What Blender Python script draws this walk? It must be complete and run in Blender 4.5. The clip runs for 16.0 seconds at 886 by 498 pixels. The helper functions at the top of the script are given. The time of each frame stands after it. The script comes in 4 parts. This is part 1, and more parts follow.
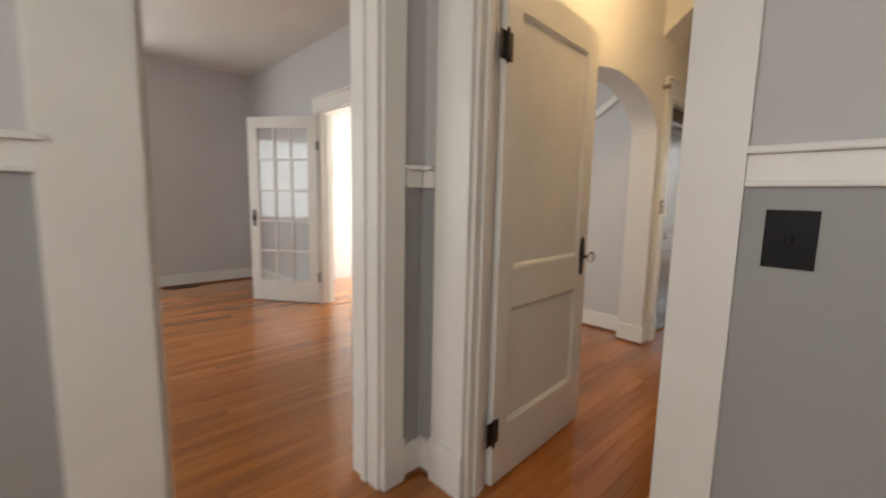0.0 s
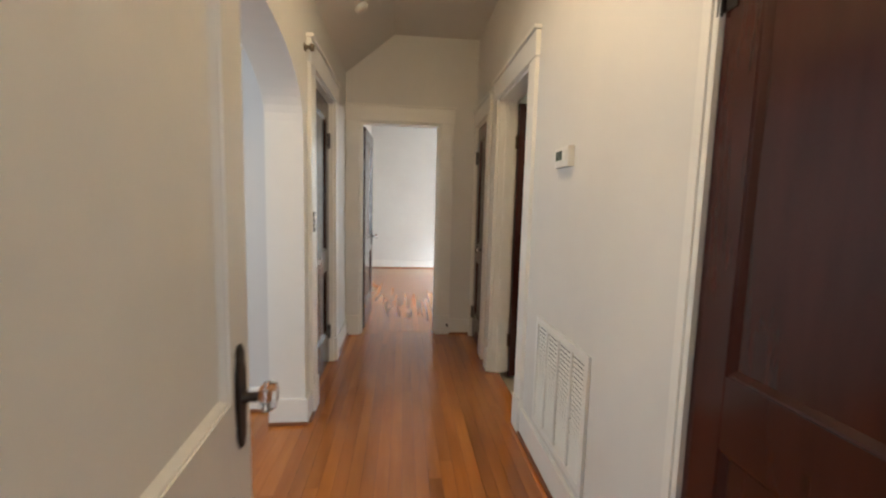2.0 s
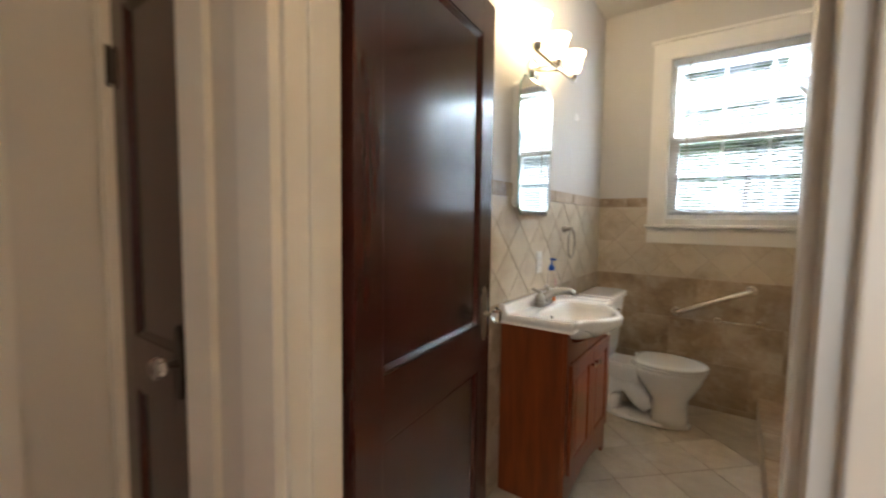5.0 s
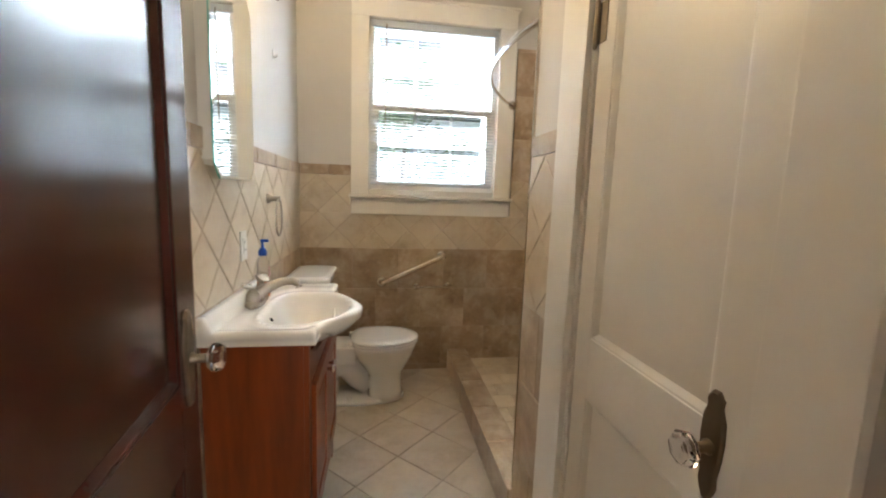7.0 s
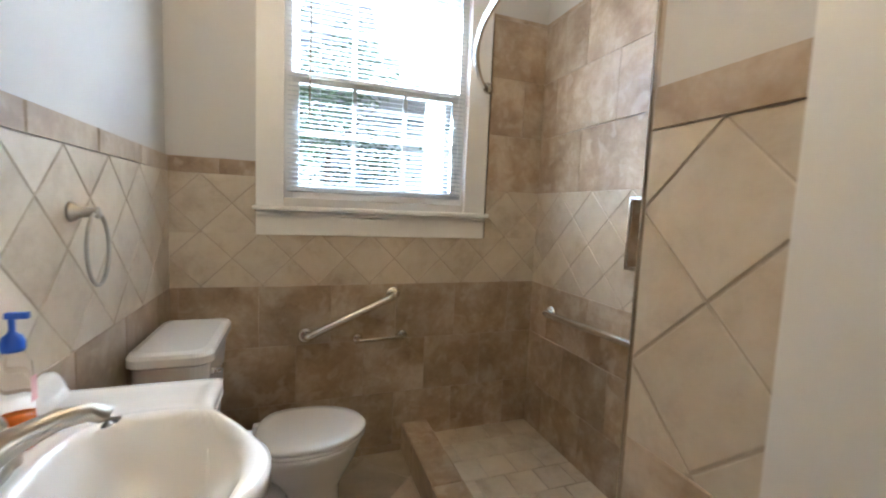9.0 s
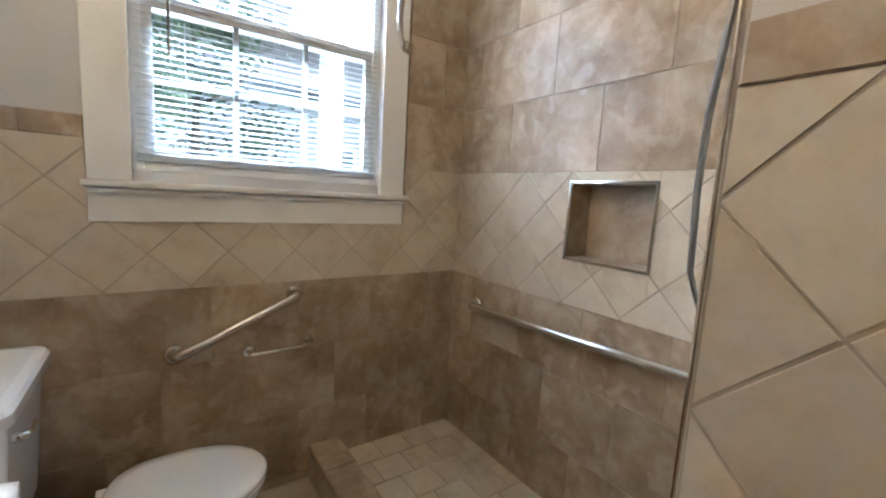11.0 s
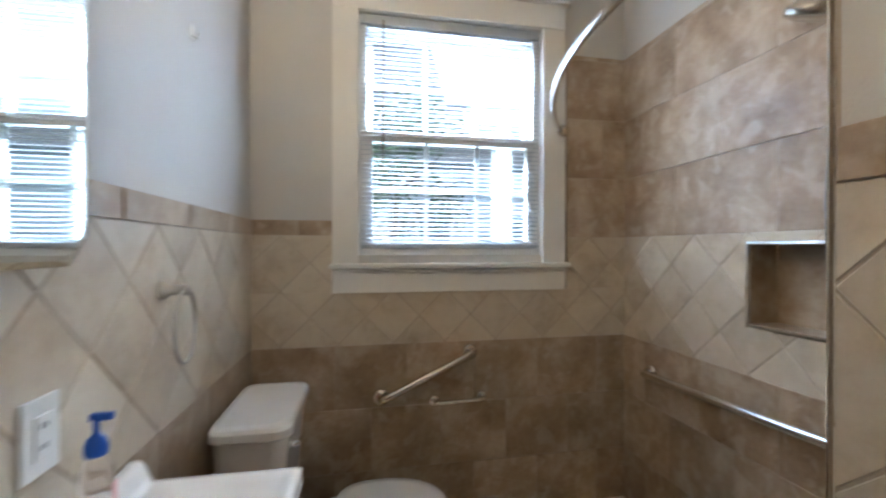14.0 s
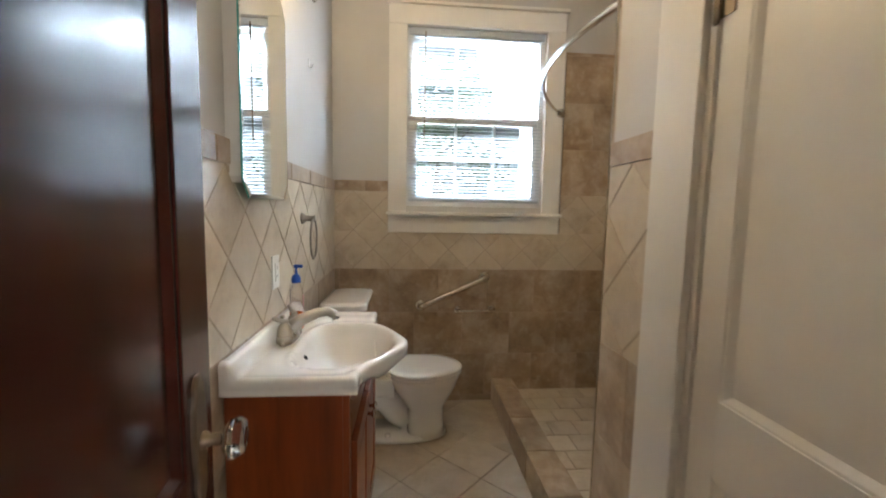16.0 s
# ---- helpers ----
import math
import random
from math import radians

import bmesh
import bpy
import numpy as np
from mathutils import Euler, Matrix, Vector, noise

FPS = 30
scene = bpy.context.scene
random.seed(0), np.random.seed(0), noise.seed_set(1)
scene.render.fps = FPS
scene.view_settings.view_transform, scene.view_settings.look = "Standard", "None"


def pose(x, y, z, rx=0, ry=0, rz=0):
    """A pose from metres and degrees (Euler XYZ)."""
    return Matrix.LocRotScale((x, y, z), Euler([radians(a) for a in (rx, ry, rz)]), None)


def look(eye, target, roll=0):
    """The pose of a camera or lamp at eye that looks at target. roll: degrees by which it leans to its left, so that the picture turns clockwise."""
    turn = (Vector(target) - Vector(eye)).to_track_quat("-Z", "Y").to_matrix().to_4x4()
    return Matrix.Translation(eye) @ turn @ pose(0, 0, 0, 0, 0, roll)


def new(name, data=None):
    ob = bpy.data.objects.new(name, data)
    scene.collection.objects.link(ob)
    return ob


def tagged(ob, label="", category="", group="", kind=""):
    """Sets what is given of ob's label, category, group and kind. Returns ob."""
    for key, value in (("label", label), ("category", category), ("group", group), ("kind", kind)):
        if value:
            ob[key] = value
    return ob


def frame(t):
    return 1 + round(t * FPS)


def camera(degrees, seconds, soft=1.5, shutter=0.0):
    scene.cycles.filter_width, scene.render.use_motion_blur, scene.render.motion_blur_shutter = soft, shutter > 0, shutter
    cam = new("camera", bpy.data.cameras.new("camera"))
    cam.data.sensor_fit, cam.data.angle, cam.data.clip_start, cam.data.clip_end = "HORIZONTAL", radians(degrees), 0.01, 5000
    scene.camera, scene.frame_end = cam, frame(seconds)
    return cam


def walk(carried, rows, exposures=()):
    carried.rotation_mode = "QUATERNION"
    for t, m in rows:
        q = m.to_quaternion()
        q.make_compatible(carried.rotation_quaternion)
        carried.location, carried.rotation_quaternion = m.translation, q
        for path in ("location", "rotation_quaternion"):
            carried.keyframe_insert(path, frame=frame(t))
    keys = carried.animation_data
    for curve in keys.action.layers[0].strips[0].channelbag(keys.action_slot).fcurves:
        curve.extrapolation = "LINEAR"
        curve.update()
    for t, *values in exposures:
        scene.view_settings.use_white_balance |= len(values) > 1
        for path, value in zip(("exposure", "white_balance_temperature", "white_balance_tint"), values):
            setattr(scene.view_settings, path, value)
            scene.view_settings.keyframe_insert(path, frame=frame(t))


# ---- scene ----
cam = camera(94.2, 16.0, soft=2.0, shutter=0.4)
METRES, EYE, TILT, LEAN, TURN = 6.98, 1.20, 0.0, 0.0, -43.5
ROWS = [
    (0.0, 0.0, 0.0, 0.0, 0.15, -7.16, -1.16),
    (0.5, -0.0021, 0.051, 0.0031, -14.8, -6.36, -2.12),
    (1.0, 0.0039, 0.1052, 0.0071, -30.1, -6.4, -1.34),
    (1.5, 0.0207, 0.1508, 0.0049, -43.42, -6.47, -0.83),
    (2.0, 0.0527, 0.1958, 0.0102, -51.99, -6.01, -1.49),
    (2.5, 0.0941, 0.2375, 0.0067, -56.94, -5.68, -1.28),
    (3.0, 0.1388, 0.2779, 0.0061, -60.47, -4.77, -1.09),
    (3.5, 0.1864, 0.3186, 0.0075, -61.66, -3.98, -1.85),
    (4.0, 0.2273, 0.3636, 0.0094, -69.83, -4.33, -0.45),
    (4.5, 0.2728, 0.39, 0.0081, -83.74, -4.03, -0.42),
    (5.0, 0.3205, 0.4021, 0.0103, -100.82, -3.98, -0.69),
    (7.5, 0.4154, 0.3781, 0.0104, -149.0, -7.16, -2.61),
    (8.0, 0.4351, 0.3553, 0.0087, -150.57, -5.97, -3.12),
    (8.5, 0.468, 0.3275, 0.0092, -152.84, -5.5, -2.66),
    (11.0, 0.5245, 0.2667, 0.0103, -171.13, -7.36, -3.28),
    (11.5, 0.5264, 0.271, -0.0015, -173.96, -10.41, -3.57),
    (12.0, 0.5259, 0.2734, -0.0056, -175.83, -12.59, -3.79),
    (12.5, 0.5247, 0.2739, -0.0008, -176.49, -10.55, -3.5),
    (13.0, 0.5225, 0.277, 0.0083, -175.08, -4.36, -1.73),
    (13.5, 0.5215, 0.282, 0.0176, -165.28, -0.34, 0.63),
    (14.0, 0.5079, 0.2912, 0.019, -147.24, -0.1, -0.07),
    (14.5, 0.4847, 0.3093, 0.0149, -134.29, -2.98, -1.47),
    (15.0, 0.4751, 0.3346, 0.0143, -135.96, -3.91, -0.66),
    (15.5, 0.4574, 0.3545, 0.0134, -141.26, -4.37, -0.68),
    (16.0, 0.4313, 0.3742, 0.0116, -141.22, -5.5, -1.11),
]
walk(cam, [(t, pose(0, 0, EYE, TILT, LEAN, TURN) @ pose(METRES * x, METRES * y, METRES * z, 90 + pitch, roll, yaw)) for t, x, y, z, yaw, pitch, roll in ROWS],
     exposures=[(0, 1.25, 7000, 10), (1.0, 1.3, 7200, 10), (1.5, 1.65, 6700, 9), (2.0, 1.6, 6200, 6), (2.5, 1.45, 6000, 5), (3.0, 1.6, 5700, 4), (3.5, 1.58, 5900, 4), (4.0, 1.65, 6100, 6), (4.5, 1.5, 6200, 8), (5.2, 1.9, 6900, 10), (7.3, 2.1, 6800, 10), (8.7, 2.05, 6200, 10), (10.8, 1.95, 5900, 10), (11.1, 1.95, 5900, 10), (11.6, 2.35, 6000, 10), (12.3, 2.4, 6000, 10), (13.2, 2.15, 5700, 10), (13.6, 1.65, 5700, 10), (14.2, 1.55, 5800, 10), (15, 1.62, 6100, 10), (16, 1.78, 6500, 10)])

# ---- world, sun, large lights ----
world = bpy.data.worlds.new("sky"); scene.world = world; world.use_nodes = True
wn = world.node_tree.nodes; wl = world.node_tree.links
sky = wn.new("ShaderNodeTexSky"); sky.sky_type = 'NISHITA'; sky.sun_disc = False
sky.sun_elevation = radians(70); sky.sun_rotation = radians(143)
wn["Background"].inputs["Strength"].default_value = 0.065
wl.new(sky.outputs[0], wn["Background"].inputs["Color"])
sun = new("sun", bpy.data.lights.new("sun", 'SUN')); sun.data.energy = 2.2; sun.data.angle = radians(10); sun.data.color = (1, .95, .87)
sun.matrix_world = look((0, 0, 20), (-3, 4, 6.0))


def area(name, eye, target, w, h, power, color=(1, 1, 1)):
    d = bpy.data.lights.new(name, 'AREA'); d.shape = 'RECTANGLE'; d.size, d.size_y, d.energy, d.color = w, h, power, color
    o = new(name, d); o.matrix_world = look(eye, target); return o


def bulb(name, p, power, color, r=0.05):
    d = bpy.data.lights.new(name, 'POINT'); d.energy, d.color, d.shadow_soft_size = power, color, r
    o = new(name, d); o.location = p; return o


DAY = (.86, .93, 1.0)
area("window_light_bath", (3.55, -4.15, 3.85), (3.55, -2.7, 1.70), 2.4, 1.0, 1080, (.80, .91, 1))
area("window_light_living", (-.2, 6.05, 1.5), (-.2, 3, 1.0), 1.6, 1.7, 17, DAY)
# fill lamp added at an unseen west side to brighten the living room
area("living_west_fill_light", (-2.85, 3.8, 1.5), (0, 3.8, 1.2), 2.0, 1.6, 18, DAY)
area("window_light_sunroom", (4.38, 4.3, 1.15), (2, 4.0, .8), 1.7, 1.9, 42, (.95, .98, 1))
area("window_light_bedroom", (7.4, -1.92, 1.5), (7.4, 1, 1.2), 1.7, 1.6, 17, (.95, .97, 1))
area("window_light_bedroom_east", (9.56, -.785, 1.55), (7, -.6, 1.2), 1.1, 1.7, 6, (.95, .97, 1))
# unseen fill lamp added to brighten the entry; that wall has no window
area("entry_fill_light", (-1.42, .1, 1.5), (1, .3, 1.2), 1.4, 1.5, 11.5, (.95, .97, 1))
# unseen fill lamp added behind the arch to brighten lobby and hall
area("lobby_fill_light", (2.68, 3.17, 1.4), (2.75, 1.3, 1.15), .72, 1.5, 8, (.88, .94, 1))
bulb("hall_bulb", (2.35, .72, 2.60), 8.5, (1, .70, .38), .09)

# ---- materials ----


def mat(name, color, rough=.5, metal=0.0, c2=None, scale=6.0, fine=90.0, bump=.05, vary=0.0, coat=0.0, spec=.5, stretch=(1, 1, 1), sharp=(.35, .65), wob=.06):
    m = bpy.data.materials.new(name); m.use_nodes = True
    n, l = m.node_tree.nodes, m.node_tree.links; b = n["Principled BSDF"]
    tc = n.new("ShaderNodeTexCoord"); mp = n.new("ShaderNodeMapping"); mp.inputs["Scale"].default_value = stretch
    l.new(tc.outputs["Object"], mp.inputs["Vector"])
    n1 = n.new("ShaderNodeTexNoise"); n1.inputs["Scale"].default_value = scale; n1.inputs["Detail"].default_value = 10; n1.inputs["Roughness"].default_value = .6
    n2 = n.new("ShaderNodeTexNoise"); n2.inputs["Scale"].default_value = fine; n2.inputs["Detail"].default_value = 4
    info = n.new("ShaderNodeObjectInfo")
    off = n.new("ShaderNodeVectorMath"); off.operation = 'ADD'
    mul = n.new("ShaderNodeVectorMath"); mul.operation = 'SCALE'; mul.inputs[0].default_value = (37, 53, 71)
    l.new(info.outputs["Random"], mul.inputs["Scale"]); l.new(mp.outputs[0], off.inputs[0]); l.new(mul.outputs[0], off.inputs[1])
    for q in (n1, n2):
        l.new(off.outputs[0] if vary else mp.outputs[0], q.inputs["Vector"])
    ramp = n.new("ShaderNodeValToRGB"); ramp.color_ramp.elements[0].position, ramp.color_ramp.elements[1].position = sharp
    ramp.color_ramp.elements[0].color = (*(c2 or [c * .93 for c in color]), 1); ramp.color_ramp.elements[1].color = (*color, 1)
    l.new(n1.outputs["Fac"], ramp.inputs[0])
    col = ramp.outputs[0]
    if vary:
        hsv = n.new("ShaderNodeHueSaturation"); mr = n.new("ShaderNodeMapRange")
        mr.inputs["To Min"].default_value, mr.inputs["To Max"].default_value = 1 - vary, 1 + vary
        l.new(info.outputs["Random"], mr.inputs["Value"]); l.new(mr.outputs[0], hsv.inputs["Value"]); l.new(col, hsv.inputs["Color"]); col = hsv.outputs[0]
    l.new(col, b.inputs["Base Color"])
    b.inputs["Metallic"].default_value = metal; b.inputs["Specular IOR Level"].default_value = spec
    rr = n.new("ShaderNodeMapRange"); rr.inputs["To Min"].default_value, rr.inputs["To Max"].default_value = max(rough - wob, .02), rough + wob
    l.new(n1.outputs["Fac"], rr.inputs["Value"]); l.new(rr.outputs[0], b.inputs["Roughness"])
    b.inputs["Coat Weight"].default_value = coat; b.inputs["Coat Roughness"].default_value = .12
    if bump:
        bp = n.new("ShaderNodeBump"); bp.inputs["Strength"].default_value = bump; bp.inputs["Distance"].default_value = .004
        l.new(n2.outputs["Fac"], bp.inputs["Height"]); l.new(bp.outputs[0], b.inputs["Normal"])
    return m


def glass(name, color=(1, 1, 1), rough=0.0):
    m = bpy.data.materials.new(name); m.use_nodes = True; b = m.node_tree.nodes["Principled BSDF"]
    b.inputs["Base Color"].default_value = (*color, 1); b.inputs["Transmission Weight"].default_value = 1; b.inputs["Roughness"].default_value = rough
    b.inputs["IOR"].default_value = 1.48; return m


def glow(name, color, strength):
    m = bpy.data.materials.new(name); m.use_nodes = True; b = m.node_tree.nodes["Principled BSDF"]
    b.inputs["Base Color"].default_value = (.9, .88, .82, 1); b.inputs["Emission Color"].default_value = (*color, 1); b.inputs["Emission Strength"].default_value = strength
    b.inputs["Roughness"].default_value = .3; return m


M_TRIM = mat("white_gloss_trim_paint", (.78, .76, .71), .32, scale=3, fine=45, bump=.12)
M_WALL = mat("warm_white_wall_paint", (.69, .672, .635), .62, scale=1.5, fine=220, bump=.18)
M_BATH = mat("soft_white_bath_paint", (.57, .55, .515), .55, scale=1.5, fine=220, bump=.18)
M_GREY = mat("pale_grey_wall_paint", (.56, .545, .53), .62, scale=1.5, fine=220, bump=.18)
M_RAIL = mat("grey_lower_wall_paint", (.36, .36, .345), .55, scale=1.5, fine=220, bump=.15)
M_CEIL = mat("matt_ceiling_paint", (.72, .70, .66), .8, scale=1.2, fine=160, bump=.2)
M_DARK = mat("dark_mahogany_varnish", (.050, .012, .009), .2, c2=(.034, .008, .006), scale=2.2, fine=40, bump=.03, coat=.18, spec=.36, stretch=(6, 6, .7))
M_GREYDOOR = mat("dark_brown_door_varnish", (.042, .016, .011), .2, c2=(.028, .010, .007), scale=2.2, fine=40, bump=.02, coat=.12, spec=.35, stretch=(5, 5, .8))
M_OAK = mat("fir_floor_board", (.45, .16, .032), .16, c2=(.29, .09, .016), scale=1.6, fine=50, bump=.03, vary=.16, coat=.3, wob=.015, stretch=(.5, 4.5, 4.5))
M_OAKFAR = mat("fir_floor_far", (.44, .16, .033), .18, c2=(.29, .09, .017), scale=1.6, fine=60, bump=.03, coat=.3, wob=.015, stretch=(.7, 14, 9))
M_GAP = mat("dark_floor_joint", (.12, .045, .015), .7)


def stone(name, dark, mid, light, scale=5.0, rough=.3, vary=.06, veins=.35):
    """Glazed stone-look tile: cloudy blotches, fine pitting and pale veins, different on each tile."""
    m = bpy.data.materials.new(name); m.use_nodes = True
    n, l = m.node_tree.nodes, m.node_tree.links; b = n["Principled BSDF"]
    tc = n.new("ShaderNodeTexCoord"); info = n.new("ShaderNodeObjectInfo")
    mul = n.new("ShaderNodeVectorMath"); mul.operation = 'SCALE'; mul.inputs[0].default_value = (37, 53, 71)
    off = n.new("ShaderNodeVectorMath"); off.operation = 'ADD'
    l.new(info.outputs["Random"], mul.inputs["Scale"]); l.new(tc.outputs["Object"], off.inputs[0]); l.new(mul.outputs[0], off.inputs[1])
    cloud = n.new("ShaderNodeTexNoise"); cloud.inputs["Scale"].default_value = scale; cloud.inputs["Detail"].default_value = 12
    cloud.inputs["Roughness"].default_value = .68; cloud.inputs["Distortion"].default_value = .2
    pit = n.new("ShaderNodeTexNoise"); pit.inputs["Scale"].default_value = 70; pit.inputs["Detail"].default_value = 6
    patch = n.new("ShaderNodeTexNoise"); patch.inputs["Scale"].default_value = scale * 2.6; patch.inputs["Detail"].default_value = 9; patch.inputs["Distortion"].default_value = .5
    for q in (cloud, pit, patch):
        l.new(off.outputs[0], q.inputs["Vector"])
    ramp = n.new("ShaderNodeValToRGB"); e = ramp.color_ramp.elements
    e[0].position, e[0].color = .32, (*dark, 1); e[1].position, e[1].color = .70, (*light, 1)
    k = e.new(.5); k.color = (*mid, 1)
    l.new(cloud.outputs["Fac"], ramp.inputs[0])
    edge = n.new("ShaderNodeMapRange"); edge.inputs["From Min"].default_value, edge.inputs["From Max"].default_value = .54, .64
    edge.inputs["To Max"].default_value = veins; l.new(patch.outputs["Fac"], edge.inputs["Value"])
    mix = n.new("ShaderNodeMixRGB"); mix.inputs["Color2"].default_value = (*light, 1)
    l.new(edge.outputs[0], mix.inputs["Fac"]); l.new(ramp.outputs[0], mix.inputs["Color1"])
    hsv = n.new("ShaderNodeHueSaturation"); mr = n.new("ShaderNodeMapRange")
    mr.inputs["To Min"].default_value, mr.inputs["To Max"].default_value = 1 - vary, 1 + vary
    l.new(info.outputs["Random"], mr.inputs["Value"]); l.new(mr.outputs[0], hsv.inputs["Value"]); l.new(mix.outputs[0], hsv.inputs["Color"])
    l.new(hsv.outputs[0], b.inputs["Base Color"])
    rr = n.new("ShaderNodeMapRange"); rr.inputs["To Min"].default_value, rr.inputs["To Max"].default_value = rough - .08, rough + .1
    l.new(cloud.outputs["Fac"], rr.inputs["Value"]); l.new(rr.outputs[0], b.inputs["Roughness"])
    add = n.new("ShaderNodeMath"); l.new(pit.outputs["Fac"], add.inputs[0]); l.new(patch.outputs["Fac"], add.inputs[1])
    bp = n.new("ShaderNodeBump"); bp.inputs["Strength"].default_value = .16; bp.inputs["Distance"].default_value = .003
    l.new(add.outputs[0], bp.inputs["Height"]); l.new(bp.outputs[0], b.inputs["Normal"])
    return m


M_TAN = stone("beige_ceramic_tile", (.43, .34, .24), (.555, .468, .352), (.62, .54, .43), 5.0, .3, .05, .3)
M_BROWN = stone("brown_mottled_tile", (.235, .158, .098), (.375, .275, .182), (.54, .45, .345), 4.5, .3, .10, .4)
M_FLTILE = stone("mottled_floor_tile", (.43, .35, .26), (.53, .445, .34), (.61, .53, .425), 4.0, .3, .05, .35)
M_GROUT = mat("tan_grout", (.45, .365, .275), .85, scale=30, bump=.3)
M_GROUT_GREY = mat("grey_grout", (.46, .385, .295), .85, scale=30, bump=.3)
M_PORC = mat("white_porcelain", (.83, .82, .79), .1, scale=2, bump=0, coat=.6)
M_SINK = mat("cream_cultured_marble", (.80, .765, .71), .12, scale=2, bump=0, coat=.5)
M_SATIN = mat("satin_nickel", (.45, .41, .355), .34, 1.0, scale=12, fine=200, bump=.02)
M_CHERRY = mat("cherry_cabinet_wood", (.255, .052, .009), .35, c2=(.16, .030, .005), scale=3, fine=60, bump=.06, coat=.2, stretch=(8, 8, .8))
M_NICKEL = mat("brushed_nickel", (.66, .62, .56), .24, 1.0, scale=12, fine=200, bump=.02)
M_CHROME = mat("polished_chrome", (.78, .79, .8), .1, 1.0, scale=8, bump=0)
M_HOSE = mat("grey_ribbed_steel", (.30, .29, .28), .35, 1.0, scale=30, bump=0)
M_IRON = mat("dark_bronze_hardware", (.035, .028, .024), .42, .6, scale=20, bump=.1)
M_AGED = mat("aged_steel_hinge", (.22, .18, .135), .4, .9, scale=25, bump=.1)
M_BRASS = mat("polished_brass", (.75, .52, .18), .18, 1.0, scale=10, bump=0)
M_PLAST = mat("white_plastic", (.78, .77, .73), .35, scale=4, bump=0)
M_VINYL = mat("white_vinyl_window", (.80, .82, .83), .35, scale=4, bump=0)
M_SLAT = mat("white_blind_slat", (.52, .57, .62), .4, scale=4, bump=0)
M_BLACK = mat("black_plate", (.006, .005, .005), .5, spec=.2, scale=8, bump=0)
M_LCD = mat("grey_green_display", (.055, .075, .04), .25, scale=8, bump=0)
M_BLUE = mat("blue_pump_plastic", (.01, .08, .42), .3, scale=8, bump=0)
M_SOAP = mat("orange_liquid_soap", (.85, .20, .03), .15, scale=8, bump=0)
M_MIRROR = bpy.data.materials.new("silvered_mirror"); M_MIRROR.use_nodes = True
M_MIRROR.node_tree.nodes["Principled BSDF"].inputs["Metallic"].default_value = 1
M_MIRROR.node_tree.nodes["Principled BSDF"].inputs["Roughness"].default_value = .015
M_MIRROR.node_tree.nodes["Principled BSDF"].inputs["Base Color"].default_value = (.9, .93, .92, 1)
M_EDGE = mat("green_glass_edge", (.10, .42, .36), .12, scale=3, bump=0)
# bath pane tint dims and blues the outside brightness; the glass is clear
M_GLASS = glass("clear_glass"); M_TINTED = glass("tinted_window_glass", (.90, .95, 1.0)); M_KNOB = glass("pressed_glass_knob", (.97, .97, 1)); M_BOTTLE = glass("clear_bottle", (.99, .96, .96), .02); M_BOTTLE.node_tree.nodes["Principled BSDF"].inputs["IOR"].default_value = 1.08
M_SHADE = glow("lit_frosted_shade", (1, .78, .48), 4.5)
# dark grey painted in for the shade behind the grille louvres
M_VENT_SHADE = mat("vent_shadow", (.10, .10, .10), .8)
M_LEAF = mat("garden_foliage", (.15, .20, .12), .5, c2=(.10, .14, .08), scale=8, bump=0, vary=.2)
M_BARK = mat("grey_bark", (.12, .09, .07), .9, scale=20, bump=.5)
M_SIDING = mat("white_siding", (.52, .55, .58), .6, scale=3)
M_PANE = mat("grey_reflecting_pane", (.20, .25, .29), .1, scale=3, bump=0)
M_ROOF = mat("grey_shingle", (.24, .24, .25), .9, scale=20, bump=.4)
M_GRASS = mat("lawn", (.07, .11, .035), .9, c2=(.05, .07, .03), scale=4, bump=.5)

# ---- builders ----


def box(bm, x0, x1, y0, y1, z0, z1, bevel=0.0):
    vs = [bm.verts.new((x, y, z)) for x in (x0, x1) for y in (y0, y1) for z in (z0, z1)]
    fs = [bm.faces.new([vs[i] for i in f]) for f in ((0, 1, 3, 2), (4, 6, 7, 5), (0, 4, 5, 1), (2, 3, 7, 6), (0, 2, 6, 4), (1, 5, 7, 3))]
    if bevel:
        es = {e for f in fs for e in f.edges}
        bmesh.ops.bevel(bm, geom=list(es), offset=bevel, segments=2, affect='EDGES', profile=.7)
    return bm


def B(x0, x1, y0, y1, z0, z1, bevel=0.0):
    return box(bmesh.new(), min(x0, x1), max(x0, x1), min(y0, y1), max(y0, y1), min(z0, z1), max(z0, z1), bevel)


def link(name, bm, material, smooth=False):
    me = bpy.data.meshes.new(name); bm.normal_update(); bm.to_mesh(me); bm.free()
    me.materials.append(material)
    if smooth:
        for p in me.polygons:
            p.use_smooth = True
    return new(name, me)


def part(name, bm, material, parent, label="", smooth=False):
    o = link(name, bm, material, smooth); o.parent = parent
    if label:
        o["label"] = label
    return o


def thing(name, label, category, m=None, group="", kind=""):
    o = new(name); o.matrix_world = m or Matrix(); return tagged(o, label, category, group, kind)


def struct(name, bm, material, label, category):
    return tagged(link(name, bm, material), label, category, kind="structure")


def lathe(profile, seg=24, m=None):
    bm = bmesh.new(); rings = []
    for r, z in profile:
        rings.append([bm.verts.new((r * math.cos(2 * math.pi * i / seg), r * math.sin(2 * math.pi * i / seg), z)) for i in range(seg)])
    for a, b in zip(rings, rings[1:]):
        for i in range(seg):
            bm.faces.new((a[i], a[(i + 1) % seg], b[(i + 1) % seg], b[i]))
    bm.faces.new(rings[0][::-1]); bm.faces.new(rings[-1])
    if m:
        bm.transform(m)
    return bm


